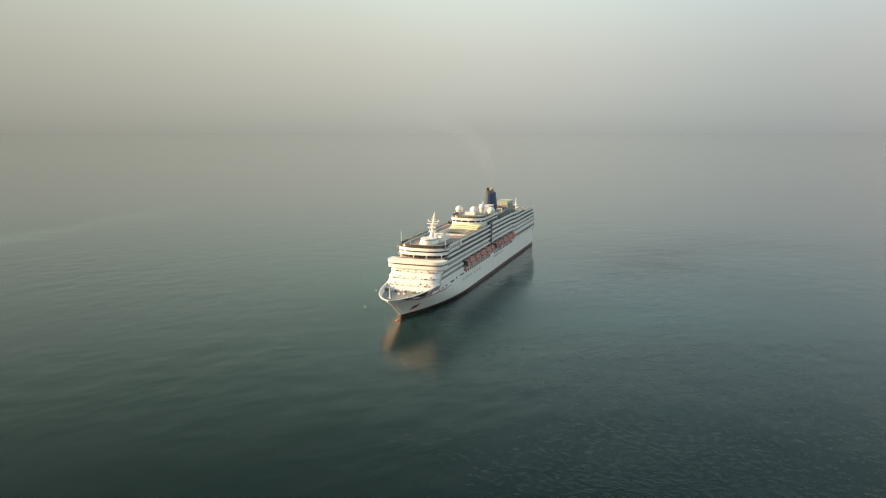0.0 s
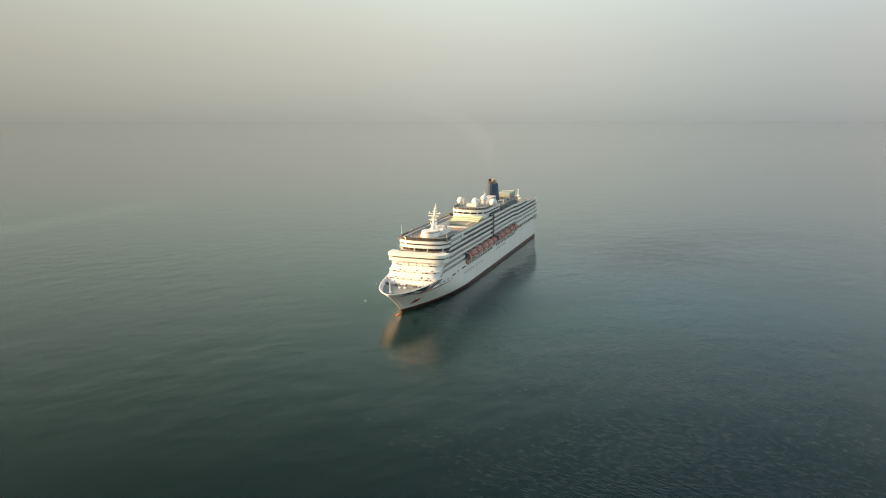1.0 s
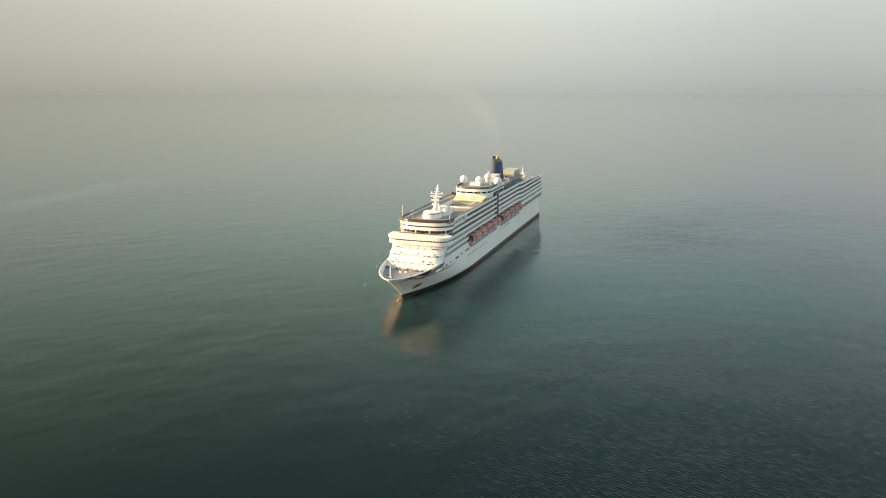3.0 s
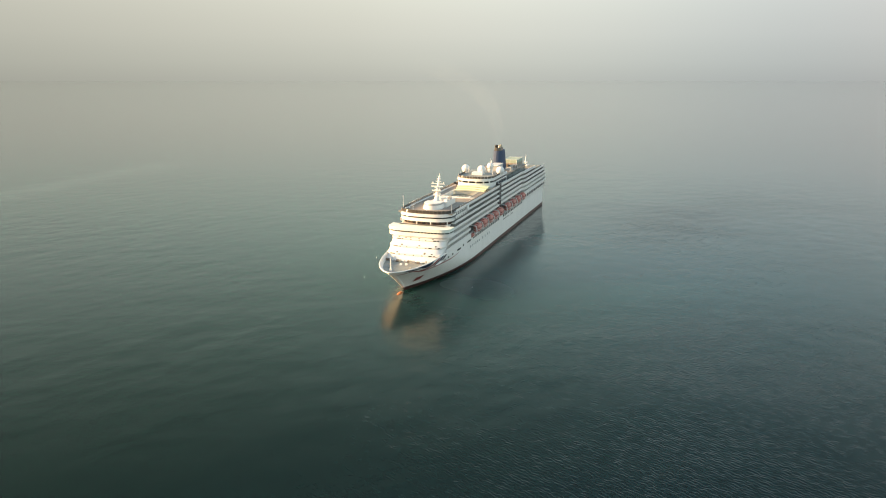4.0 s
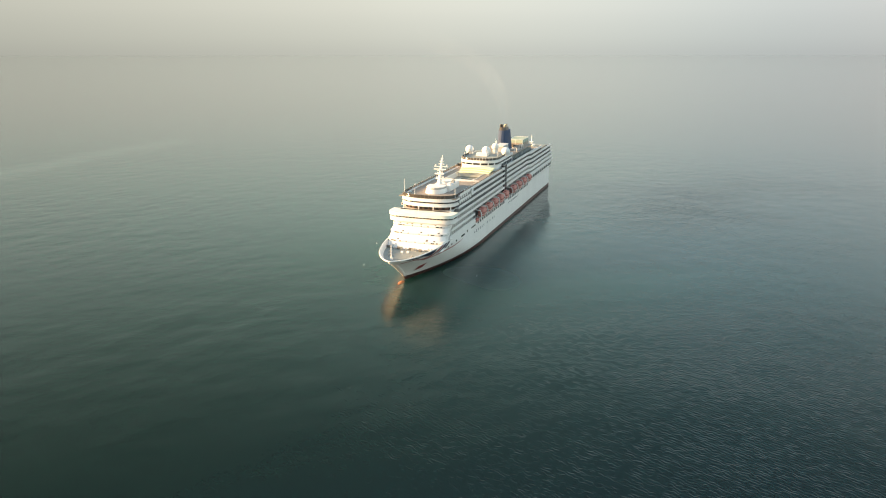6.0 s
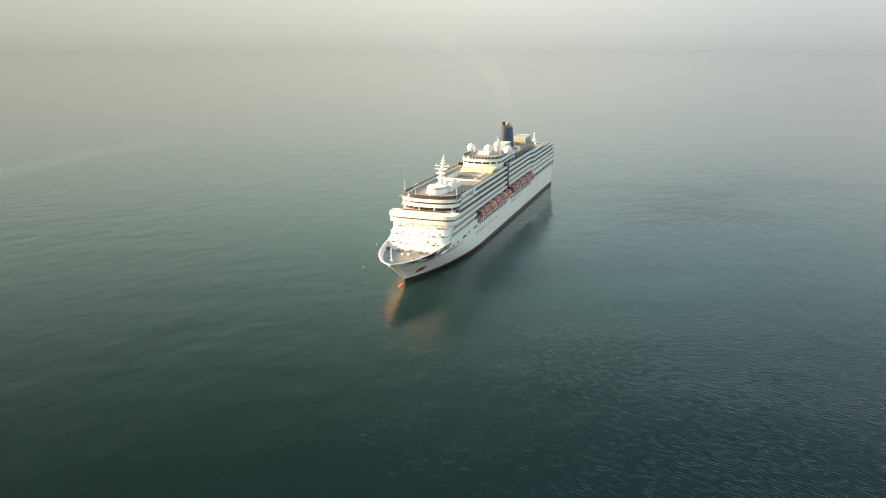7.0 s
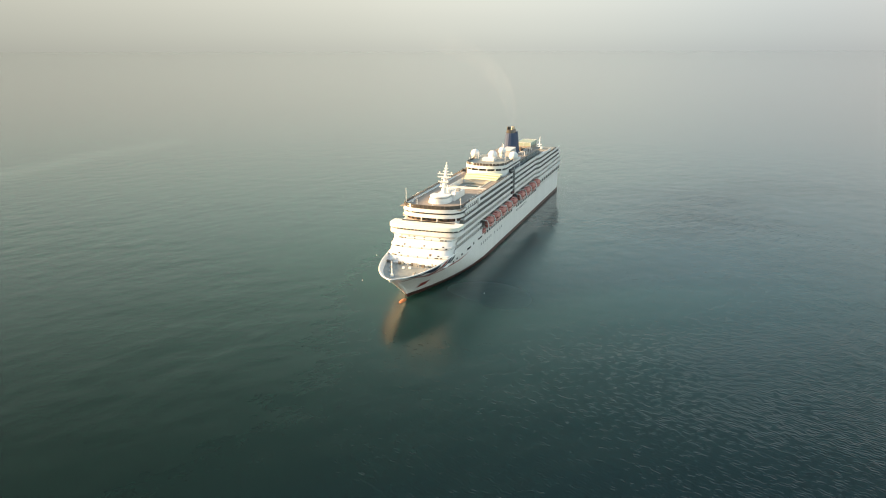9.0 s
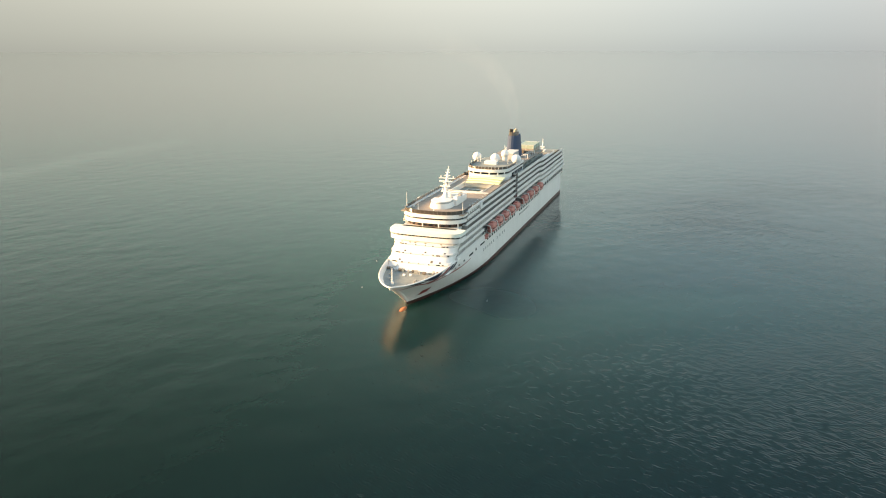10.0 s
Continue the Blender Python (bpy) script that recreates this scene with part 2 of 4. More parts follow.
def box(bm, x0, x1, y0, y1, z0, z1):
    v = [bm.verts.new(p) for p in ((x0, y0, z0), (x1, y0, z0), (x1, y1, z0), (x0, y1, z0),
                                   (x0, y0, z1), (x1, y0, z1), (x1, y1, z1), (x0, y1, z1))]
    for f in ((3, 2, 1, 0), (4, 5, 6, 7), (0, 1, 5, 4), (1, 2, 6, 5), (2, 3, 7, 6), (3, 0, 4, 7)):
        bm.faces.new([v[i] for i in f])


def loft(bm, rings, cap=True, closed=True):
    """Skins rings of equal length; caps both ends."""
    vs = [[bm.verts.new(p) for p in r] for r in rings]
    n = len(rings[0])
    for a_, b_ in zip(vs, vs[1:]):
        for i in range(n if closed else n - 1):
            j = (i + 1) % n
            bm.faces.new((a_[i], a_[j], b_[j], b_[i]))
    if cap:
        bm.faces.new(vs[0])
        bm.faces.new(vs[-1])


def tube(bm, pts, r, n=6, r1=None):
    """A tube along points, its radius running from r to r1."""
    r1 = r if r1 is None else r1
    pts = [Vector(p) for p in pts]
    rings = []
    for i, p in enumerate(pts):
        d = (pts[min(i + 1, len(pts) - 1)] - pts[max(i - 1, 0)]).normalized()
        s = d.cross(Vector((0, 0, 1)))
        s = s.normalized() if s.length > 1e-3 else Vector((1, 0, 0))
        u = s.cross(d)
        k = r + (r1 - r) * i / max(1, len(pts) - 1)
        rings.append([p + (s * math.cos(2 * math.pi * q / n) + u * math.sin(2 * math.pi * q / n)) * k for q in range(n)])
    loft(bm, rings)


def ball(bm, c, r, seg=20):
    bmesh.ops.create_uvsphere(bm, u_segments=seg, v_segments=seg // 2 + 2, radius=r, matrix=Matrix.Translation(c))


def front_y(x, half, yf, depth, n=2.6):
    s = min(1.0, abs(x) / half)
    return yf + depth * (1 - (1 - s ** n) ** (1 / n))


def outline(half, yf, depth, yb, z, seg=28, n=2.6):
    """A deck's plan: a rounded front and straight sides back to yb."""
    pts = []
    for i in range(seg + 1):
        x = -half * math.cos(math.pi * i / seg)
        pts.append((x, front_y(x, half, yf, depth, n), z))
    return pts + [(half, yb, z), (-half, yb, z)]


def tier(bm, half, yf, depth, yb, z0, z1, rake=0.0, n=2.6):
    loft(bm, [outline(half, yf, depth, yb, z0, n=n), outline(half, yf + rake, depth, yb, z1, n=n)])


def wall_ring(bm, half, yf, depth, yb, z0, z1, thick, seg=28, n=2.6):
    """A thin upright wall that follows a deck's rounded front and both sides."""
    o = outline(half, yf, depth, yb, 0, seg, n)
    i = outline(half - thick, yf + thick, depth, yb, 0, seg, n)
    o = [o[-1]] + o[:-1]
    i = [i[-1]] + i[:-1]
    rings = [[(p[0], p[1], z0), (q[0], q[1], z0), (q[0], q[1], z1), (p[0], p[1], z1)] for p, q in zip(o, i)]
    loft(bm, rings)


# ---- the sea ----
bm = bmesh.new()
bmesh.ops.create_grid(bm, x_segments=24, y_segments=24, size=9000)
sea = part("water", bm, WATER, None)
tagged(sea, "calm dark green sea with fine wind ripples", "sea", kind="structure")

# ---- the ship: hull ----
ship = new("cruise_ship")
ship.location = (0, BASE_Y, 0)
tagged(ship, "large white cruise ship with blue funnel, anchored on calm sea", "cruise ship")
BEAM, STERN = 16.1, 286.0
TOP = 14.6


def stem_y(z):
    return 14.0 - 18.0 * max(0.0, z / 13.5) ** 1.1


def half_breadth(y, z):
    k = min(1.0, max(0.0, z / 14.0)) ** 0.75
    ln, p, q = 85 - 30 * k, 2.0 + 0.5 * k, 1.0 - 0.28 * k ** 1.5
    u = min(1.0, max(0.0, (y - stem_y(z)) / ln))
    h = BEAM * (1 - (1 - u ** q) ** p)
    d = max(0.0, y - stem_y(z))
    nose = 2.3 * k
    if 0 < d < nose:
        h = max(h, math.sqrt(2 * nose * d - d * d))
    elif d < 8:
        h = max(h, nose if d > 0 else 0.0)
    if y > STERN - 14:
        h -= 2.0 * ((y - STERN + 14) / 14) ** 2.5
    return h


def stations(z, n=70, y1=STERN):
    ys = stem_y(z)
    return [ys + (y1 - ys) * (i / n) ** 2.2 for i in range(n + 1)]


def hull_band(bm, z0, z1, rows):
    for sgn in (-1, 1):
        grid = []
        for r in range(rows + 1):
            z = z0 + (z1 - z0) * r / rows
            grid.append([bm.verts.new((sgn * half_breadth(y, z), y, z)) for y in stations(z)])
        for a_, b_ in zip(grid, grid[1:]):
            for i in range(len(a_) - 1):
                bm.faces.new((a_[i], a_[i + 1], b_[i + 1], b_[i]))
    tr = []
    for r in range(rows + 1):
        z = z0 + (z1 - z0) * r / rows
        h = half_breadth(STERN, z)
        tr.append([bm.verts.new((h * (i / 6 - 1), STERN, z)) for i in range(13)])
    for a_, b_ in zip(tr, tr[1:]):
        for i in range(12):
            bm.faces.new((a_[i], a_[i + 1], b_[i + 1], b_[i]))
    bmesh.ops.remove_doubles(bm, verts=bm.verts, dist=0.001)


bm = bmesh.new()
hull_band(bm, 2.1, TOP, 30)
hull = part("hull", bm, HULL_WHITE, ship, "white painted steel hull", smooth=False)
bm = bmesh.new()
hull_band(bm, -4.0, 2.1, 5)
part("boot_top", bm, BOOT, hull, "dark red paint along the waterline")

# bulbous bow just breaking the surface
bm = bmesh.new()
rings = []
for i in range(13):
    t = i / 12
    r = 2.1 * math.sin(math.pi * (0.06 + 0.88 * t)) ** 0.6
    rings.append([(r * 0.9 * math.cos(q * math.pi / 8), 3.4 + 9.6 * t, -1.5 + r * math.sin(q * math.pi / 8)) for q in range(16)])
loft(bm, rings)
part("bulbous_bow", bm, RUST, hull, "rust-red bulb breaking the surface", smooth=True)

# deck inside the bow
FOREDECK = 13.0
bm = bmesh.new()
st = [y for y in stations(FOREDECK, 60) if y < 62]
left = [(-max(0.0, half_breadth(y, FOREDECK) - 0.25), y, FOREDECK) for y in st]
right = [(max(0.0, half_breadth(y, FOREDECK) - 0.25), y, FOREDECK) for y in reversed(st)]
bm.faces.new([bm.verts.new(p) for p in left[1:] + right[:-1]])
part("foredeck", bm, GREYDECK, ship, "worn grey-brown mooring deck")

# bulwark above the hull: plating whose top rises aft, a lining and a rounded cap rail
def rim_z(y):
    return TOP + 1.5 * min(1.0, max(0.0, (y + 2) / 32))


RIM = [y for y in stations(TOP, 90) if y < 40]
for sgn in (-1, 1):
    bm = bmesh.new()
    loft(bm, [[(sgn * half_breadth(y, TOP), y, z(y)) for y in RIM] for z in (lambda y: TOP - 0.02, rim_z)], cap=False, closed=False)
    part("bulwark", bm, HULL_WHITE, hull)
    bm = bmesh.new()
    tube(bm, [(sgn * half_breadth(y, TOP), y, rim_z(y)) for y in RIM], 0.32, 6)
    part("bulwark_cap", bm, WHITE, hull, "rounded white bulwark rail")
    bm = bmesh.new()
    loft(bm, [[(sgn * max(0.02, half_breadth(y, z) - 0.3), y + 0.15, z if z < TOP else rim_z(y)) for y in RIM] for z in (FOREDECK, TOP)], cap=False, closed=False)
    part("bulwark_lining", bm, WHITE, hull)

# ---- bow markings: red and navy swooshes on both sides ----
def hull_patch(bm, sgn, y0, y1, low, high, n=30, proud=0.10, rows=5):
    """A painted patch that follows the hull between two heights given along y."""
    grid = []
    for i in range(n + 1):
        t = i / n
        y = y0 + (y1 - y0) * t
        za, zb = low(t), high(t)
        col = []
        for r in range(rows + 1):
            z = za + (zb - za) * r / rows
            col.append((sgn * (half_breadth(y, min(z, TOP)) + proud), y, z))
        grid.append(col)
    loft(bm, grid, cap=False, closed=False)


def swoosh(sgn, name, mat, proud, corners):
    """A tapering painted stripe; corners give y, lower and upper height."""
    ys, lo, hi = zip(*corners)
    bm_ = bmesh.new()
    at = lambda t, zs: float(np.interp(ys[0] + (ys[-1] - ys[0]) * t, ys, zs))
    hull_patch(bm_, sgn, ys[0], ys[-1], lambda t: at(t, lo), lambda t: at(t, hi), n=36, proud=proud)
    part(name, bm_, mat, hull, smooth=True)


for sgn in (1, -1):
    swoosh(sgn, "navy_swoosh", NAVY, 0.14, ((5.8, 14.95, 15.0), (8, 14.3, 14.95), (11, 13.6, 15.05), (13.5, 13.0, 15.15), (16, 13.0, 15.25), (18, 14.0, 15.3), (19.6, 15.0, 15.35)))
    swoosh(sgn, "red_swoosh", RED, 0.11, ((9.5, 11.9, 12.0), (10.5, 11.7, 12.4), (12, 11.4, 12.3), (14.8, 11.3, 12.5), (17.5, 11.8, 13.1), (19.6, 12.6, 13.9), (22, 13.6, 14.8), (24.5, 14.5, 15.4), (27.2, 15.5, 15.8)))
    swoosh(sgn, "navy_swoosh", NAVY, 0.14, ((21.0, 12.2, 12.5), (24, 12.7, 13.8), (27, 13.7, 15.0), (29, 14.6, 15.8), (31, 15.6, 15.9)))
    swoosh(sgn, "navy_swoosh", NAVY, 0.14, ((24.5, 12.2, 12.5), (29, 13.2, 14.2), (31.5, 14.0, 15.2), (34.6, 15.3, 15.9)))
    swoosh(sgn, "red_swoosh", RED, 0.12, ((13, 11.0, 11.1), (21, 11.1, 11.65), (30, 11.25, 11.95), (42, 11.05, 11.6), (50, 11.4, 11.7), (55, 11.8, 11.9)))
    swoosh(sgn, "red_swoosh", RED, 0.10, ((-0.5, 11.9, 12.0), (1.5, 12.2, 12.7), (4, 12.7, 13.3), (6.5, 12.6, 13.2), (9, 12.0, 12.5), (10.2, 11.9, 12.2)))
    swoosh(sgn, "navy_swoosh", NAVY, 0.13, ((-1.0, 14.25, 14.4), (1, 13.8, 14.5), (4, 13.5, 14.4), (7, 13.6, 14.2), (9, 13.9, 14.1)))
    # anchor pocket, painted red
    bm = bmesh.new()
    hull_patch(bm, sgn, 15.4, 19.6, lambda t: 4.4 + 0.8 * t, lambda t: 6.9 + 0.8 * t, proud=0.3)
    part("anchor_pocket", bm, RED, hull, "red painted anchor pocket")

# hull openings and the lettering, as plain bars
for y, w, z, h in ((37, 1.6, 12.7, 0.9), (43.5, 1.8, 12.9, 0.9), (52, 6.0, 13.1, 0.9), (62, 1.6, 13.4, 1.2), (70, 7.5, 13.6, 0.8), (33, 1.2, 12.3, 0.8)):
    for sgn in (1, -1):
        bm = bmesh.new()
        hull_patch(bm, sgn, y, y + w, lambda t: z, lambda t: z + h, n=3, rows=1)
        part("mooring_port", bm, GLASS, hull)
for sgn in (1, -1):
    for i, y in enumerate((76, 79.6, 83.2, 86.8, 90.4, 94, 101, 106.5, 112, 115.6)):
        bm = bmesh.new()
        box(bm, sgn * (BEAM + 0.02) - 0.03, sgn * (BEAM + 0.02) + 0.03, y, y + 0.7, 9.3, 10.7)
        part("lettering_bar", bm, NAVY, hull)
    for y in range(150, 176, 3):
        bm = bmesh.new()
        box(bm, sgn * (BEAM + 0.02) - 0.03, sgn * (BEAM + 0.02) + 0.03, y, y + 0.9, 11.2, 12.2)
        part("porthole", bm, GLASS, hull)

# ---- deck that closes the hull ----
bm = bmesh.new()
box(bm, -15.9, 15.9, 40, STERN - 1.5, TOP - 0.4, TOP)
part("promenade_deck", bm, TEAK, ship, "teak promenade deck under the lifeboats")

# ---- forward house, raked white front ----
HOUSE_Z0, HOUSE_Z1, HOUSE_Y0, RAKE = 12.4, 24.6, 21.5, 1.02


def house_y(z):
    return HOUSE_Y0 + (z - HOUSE_Z0) * RAKE


FRONT_HALF, FRONT_DEPTH, SQUARE = 15.3, 7.0, 4.0
bm = bmesh.new()
loft(bm, [outline(FRONT_HALF, house_y(z), FRONT_DEPTH, house_y(z) + FRONT_DEPTH + 1.5, z, n=SQUARE) for z in (HOUSE_Z0, HOUSE_Z1)])
house = part("forward_house", bm, WHITE, ship, "raked white steel front below the bridge")
for z in (15.9, 19.3, 22.6):
    bm = bmesh.new()
    wall_ring(bm, FRONT_HALF + 0.2, house_y(z) - 0.42, FRONT_DEPTH, house_y(z) + FRONT_DEPTH + 3, z, z + 0.9, 0.5, n=SQUARE)
    ledge = part("deck_ledge", bm, WHITE, house, "white walkway bulwark with dark scuppers")
    # a grey ring stands in for the shade line under the ledge
    bm = bmesh.new()
    wall_ring(bm, FRONT_HALF + 0.16, house_y(z) - 0.34, FRONT_DEPTH, house_y(z) + FRONT_DEPTH + 2, z - 0.16, z - 0.003, 0.5, n=SQUARE)
    part("ledge_shade_line", bm, PARTITION, ledge, "grey strip painting the shade line under the ledge")
    # scuppers cut in the bulwark's foot, more of them to starboard
    for x, w in ((-13.4, 2.0), (-10.6, 2.4), (-7.9, 0.8), (-3.8, 0.6), (1.5, 0.5), (6.0, 0.6), (9.6, 1.8), (12.7, 0.8)):
        x += 0.7 * math.sin(z * 3 + x)
        y = [front_y(v, FRONT_HALF + 0.2, house_y(z) - 0.42, FRONT_DEPTH, SQUARE) - 0.06 for v in (x - w / 2, x + w / 2)]
        bm = bmesh.new()
        loft(bm, [[(x + e * w / 2, v, q) for e, v in ((-1, y[0]), (1, y[1]), (1, y[1] + 0.4), (-1, y[0] + 0.4))] for q in (z + 0.02, z + 0.50)])
        part("scupper", bm, GLASS, ledge)


def front_window(x, z, w, h, parent, mat, name="window"):
    """A framed window lying on the raked, curved front."""
    bm = bmesh.new()
    y = front_y(x, FRONT_HALF, house_y(z), FRONT_DEPTH, SQUARE)
    dy = front_y(x + 0.5, FRONT_HALF, house_y(z), FRONT_DEPTH, SQUARE) - y
    q = []
    for sx, sz in ((-1, 0), (1, 0), (1, 1), (-1, 1)):
        q.append((x + sx * w / 2, y - 0.10 + dy * sx * w + sz * h * RAKE, z + sz * h))
    loft(bm, [q, [(p[0], p[1] + 0.5, p[2]) for p in q]])
    return part(name, bm, mat, parent)


for z, xs in ((24.0, (-10.5, -6.5, -3.8, 1.2, 8.8)), (20.9, (-7.6, 2.4, 11.5)), (17.5, (-9.0, 6.5, 10.5)), (13.6, (-11, -5, -1.5, 3.0, 7.2, 10.0))):
    for x in xs:
        front_window(x, z - 0.9, 0.95, 0.5, house, GLASS)
front_window(6.6, 16.6, 1.1, 0.9, house, BROWN, "brown_door")

# ---- bridge with wings ----
BR_HALF, BR_Y, BR_D = 17.7, 31.6, 7.5
bm = bmesh.new()
tier(bm, BR_HALF, BR_Y + 0.6, BR_D, 42, 24.4, 26.4, n=SQUARE)
bridge = part("bridge", bm, WHITE, ship, "white navigation bridge with overhanging wings")
bm = bmesh.new()
tier(bm, BR_HALF - 0.5, BR_Y + 1.0, BR_D, 41.7, 26.4, 27.3, n=SQUARE)
win = part("window_band", bm, GLASS, bridge, "dark wrap-around bridge windows")
for i in range(19):
    x = -17 + 34 * i / 18
    y = front_y(x, BR_HALF - 0.45, BR_Y + 0.92, BR_D, SQUARE)
    bm = bmesh.new()
    box(bm, x - 0.1, x + 0.1, y - 0.08, y + 0.5, 26.4, 27.3)
    part("mullion", bm, WHITE, win)
bm = bmesh.new()
tier(bm, BR_HALF + 0.1, BR_Y, BR_D, 42, 27.3, 29.0, n=SQUARE)
part("roof", bm, PALE, bridge, "pale cream bridge roof and fascia")
bm = bmesh.new()
box(bm, -13.5, 13.5, 40, 60, 24.6, 29.0)
part("bridge_back", bm, WHITE, bridge)

# ---- two glazed decks above the bridge ----
UP_HALF = 15.2
bm = bmesh.new()
tier(bm, UP_HALF - 1.4, 42.5, 9, 70, 29.0, 31.0)
upper = part("upper_house", bm, REDTERRACE, ship, "shaded red-brown terrace front above the bridge")
for x in (-11.5, -8.6, -5.7, -2.8, 0.1, 3, 5.9, 8.8, 11.7):
    y = front_y(x, UP_HALF - 1.4, 42.5, 9)
    bm = bmesh.new()
    box(bm, x - 0.9, x + 0.9, y - 0.1, y + 0.3, 29.3, 30.7)
    part("window", bm, GLASS, upper)
for x in (-13.0, -3.5, 4.5, 13.0):
    y = front_y(x, UP_HALF, 40.6, 9) + 0.5
    bm = bmesh.new()
    tube(bm, ((x, y, 29.0), (x, y, 31.1)), 0.3, 8)
    part("pillar", bm, WHITE, upper)
bm = bmesh.new()
tier(bm, UP_HALF, 40.4, 9.5, 72, 31.0, 32.7)
part("white_band", bm, WHITE, upper, "white deck-edge fascia")
bm = bmesh.new()
tier(bm, UP_HALF - 0.7, 41.2, 9.2, 72, 32.7, 33.6)
part("window_band", bm, GLASS, upper, "dark lounge windows")
bm = bmesh.new()
tier(bm, UP_HALF + 0.1, 40.2, 9.5, 72, 33.6, 35.2)
part("white_band", bm, WHITE, upper, "white deck-edge fascia")
SUN = 35.35
bm = bmesh.new()
wall_ring(bm, UP_HALF - 0.3, 40.8, 9.5, 60, 35.2, 37.0, 0.12)
screen = part("wind_screen", bm, SCREEN, upper, "smoked glass wind screen round the front of the top deck")
for i in range(15):
    x = -14.4 + 28.8 * i / 14
    y = front_y(x, UP_HALF - 0.2, 40.7, 9.5)
    bm = bmesh.new()
    box(bm, x - 0.06, x + 0.06, y - 0.06, y + 0.06, 35.2, 37.1)
    part("screen_post", bm, BROWN, screen)
for x, y, z in ((-13.7, 47, 43.6), (-6.0, 42.2, 39.6), (2.0, 41.6, 39.4), (14.4, 47, 40.6)):
    bm = bmesh.new()
    tube(bm, ((x, y, 35.2), (x, y, 36.6), (x, y, z)), 0.28, 8, 0.10)
    part("light_pole", bm, WHITE, upper)

# ---- side balconies ----
CORE_X = 14.2
WELL = (-9.0, 9.0, 96.0, 121.0)   # the sunken pool deck
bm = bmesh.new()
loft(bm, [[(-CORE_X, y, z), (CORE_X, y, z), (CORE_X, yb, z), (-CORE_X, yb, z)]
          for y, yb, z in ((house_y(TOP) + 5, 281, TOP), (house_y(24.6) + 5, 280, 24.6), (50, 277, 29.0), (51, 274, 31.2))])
core = part("cabin_block", bm, CABIN, ship, "cabin fronts behind the balconies, glass doors and shade in one dark grey")
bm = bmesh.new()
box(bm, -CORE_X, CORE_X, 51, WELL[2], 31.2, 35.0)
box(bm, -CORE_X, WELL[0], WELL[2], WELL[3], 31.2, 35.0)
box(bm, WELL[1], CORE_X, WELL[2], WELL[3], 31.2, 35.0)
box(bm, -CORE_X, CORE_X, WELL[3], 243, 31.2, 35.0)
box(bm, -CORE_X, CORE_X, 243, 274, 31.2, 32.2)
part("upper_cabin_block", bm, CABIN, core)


def side_x(y):
    t = min(1.0, max(0.0, (y - 203) / 5))
    return BEAM - (0.6 if 140 < y else 0.0) + 1.4 * t * t * (3 - 2 * t)


LEVELS = (17.0, 20.1, 23.25, 26.4, 29.5, 32.6, 35.65)
ENDS = (STERN - 2, 284.0, 282.0, 280.0, 278.0, 275.5, 244.0)
FORWARD, BOTH = ((0, 77),), ((0, 139), (146, 999))
SPANS = {17.0: FORWARD, 20.1: ((0, 77), (206, 999)), 23.25: BOTH, 26.4: BOTH, 29.5: BOTH, 32.6: BOTH, 35.65: BOTH}


def span_stations(y0, y1):
    n = max(2, int((y1 - y0) / 3.3))
    return [y0 + (y1 - y0) * i / n for i in range(n + 1)]


divider_mesh = {}
for lev, end in zip(LEVELS, ENDS):
    first = house_y(lev) + FRONT_DEPTH + 0.5 if lev < 25 else 46.5 + (lev - 25) * 0.35
    for sgn in (1, -1):
        for s0, s1 in SPANS[lev]:
            y0, y1 = max(first, s0), min(end, s1)
            ys = span_stations(y0, y1)
            bm = bmesh.new()
            rings = []
            top = (1.1 if y0 < 139 else 1.3) if lev < 35 or sgn > 0 else 0.5
            for y in ys:
                x = side_x(y)
                sec = ((CORE_X - 0.4, lev - 0.3), (x, lev - 0.3), (x, lev + top), (x - 0.14, lev + top), (x - 0.14, lev), (CORE_X - 0.4, lev))
                rings.append([(sgn * p[0], y, p[1]) for p in sec])
            loft(bm, rings)
            deck = part("balcony_deck", bm, WHITE, ship, "white balcony slab and parapet")
            if lev > 35:
                continue
            h = 2.8 if lev < 31 else 2.7
            dmat = WHITE if lev < 25 else PARTITION
            if sgn > 0:
                for y in (v for v in ys[1:-1] if lev < 32 or v < 243):
                    w = (side_x(y) - 0.16 - CORE_X) * (0.96 if lev < 25 else 0.85)
                    key = (round(w, 2), h, lev < 25)
                    if key not in divider_mesh:
                        bm = bmesh.new()
                        box(bm, 0, w, -0.22 if lev < 25 else -0.09, 0.22 if lev < 25 else 0.09, 0, h)
                        me = bpy.data.meshes.new("divider")
                        bm.to_mesh(me)
                        bm.free()
                        me.materials.append(dmat)
                        divider_mesh[key] = me
                    ob = new("divider", divider_mesh[key])
                    ob.parent = deck
                    ob.location = (CORE_X, y - BASE_Y, lev)
            else:
                bm = bmesh.new()
                for y in (v for v in ys[1:-1] if lev < 32 or v < 243):
                    box(bm, -side_x(y) + 0.16, -CORE_X, y - 0.09, y + 0.09, lev, lev + h)
                part("dividers", bm, WHITE, deck, kind="stuff")

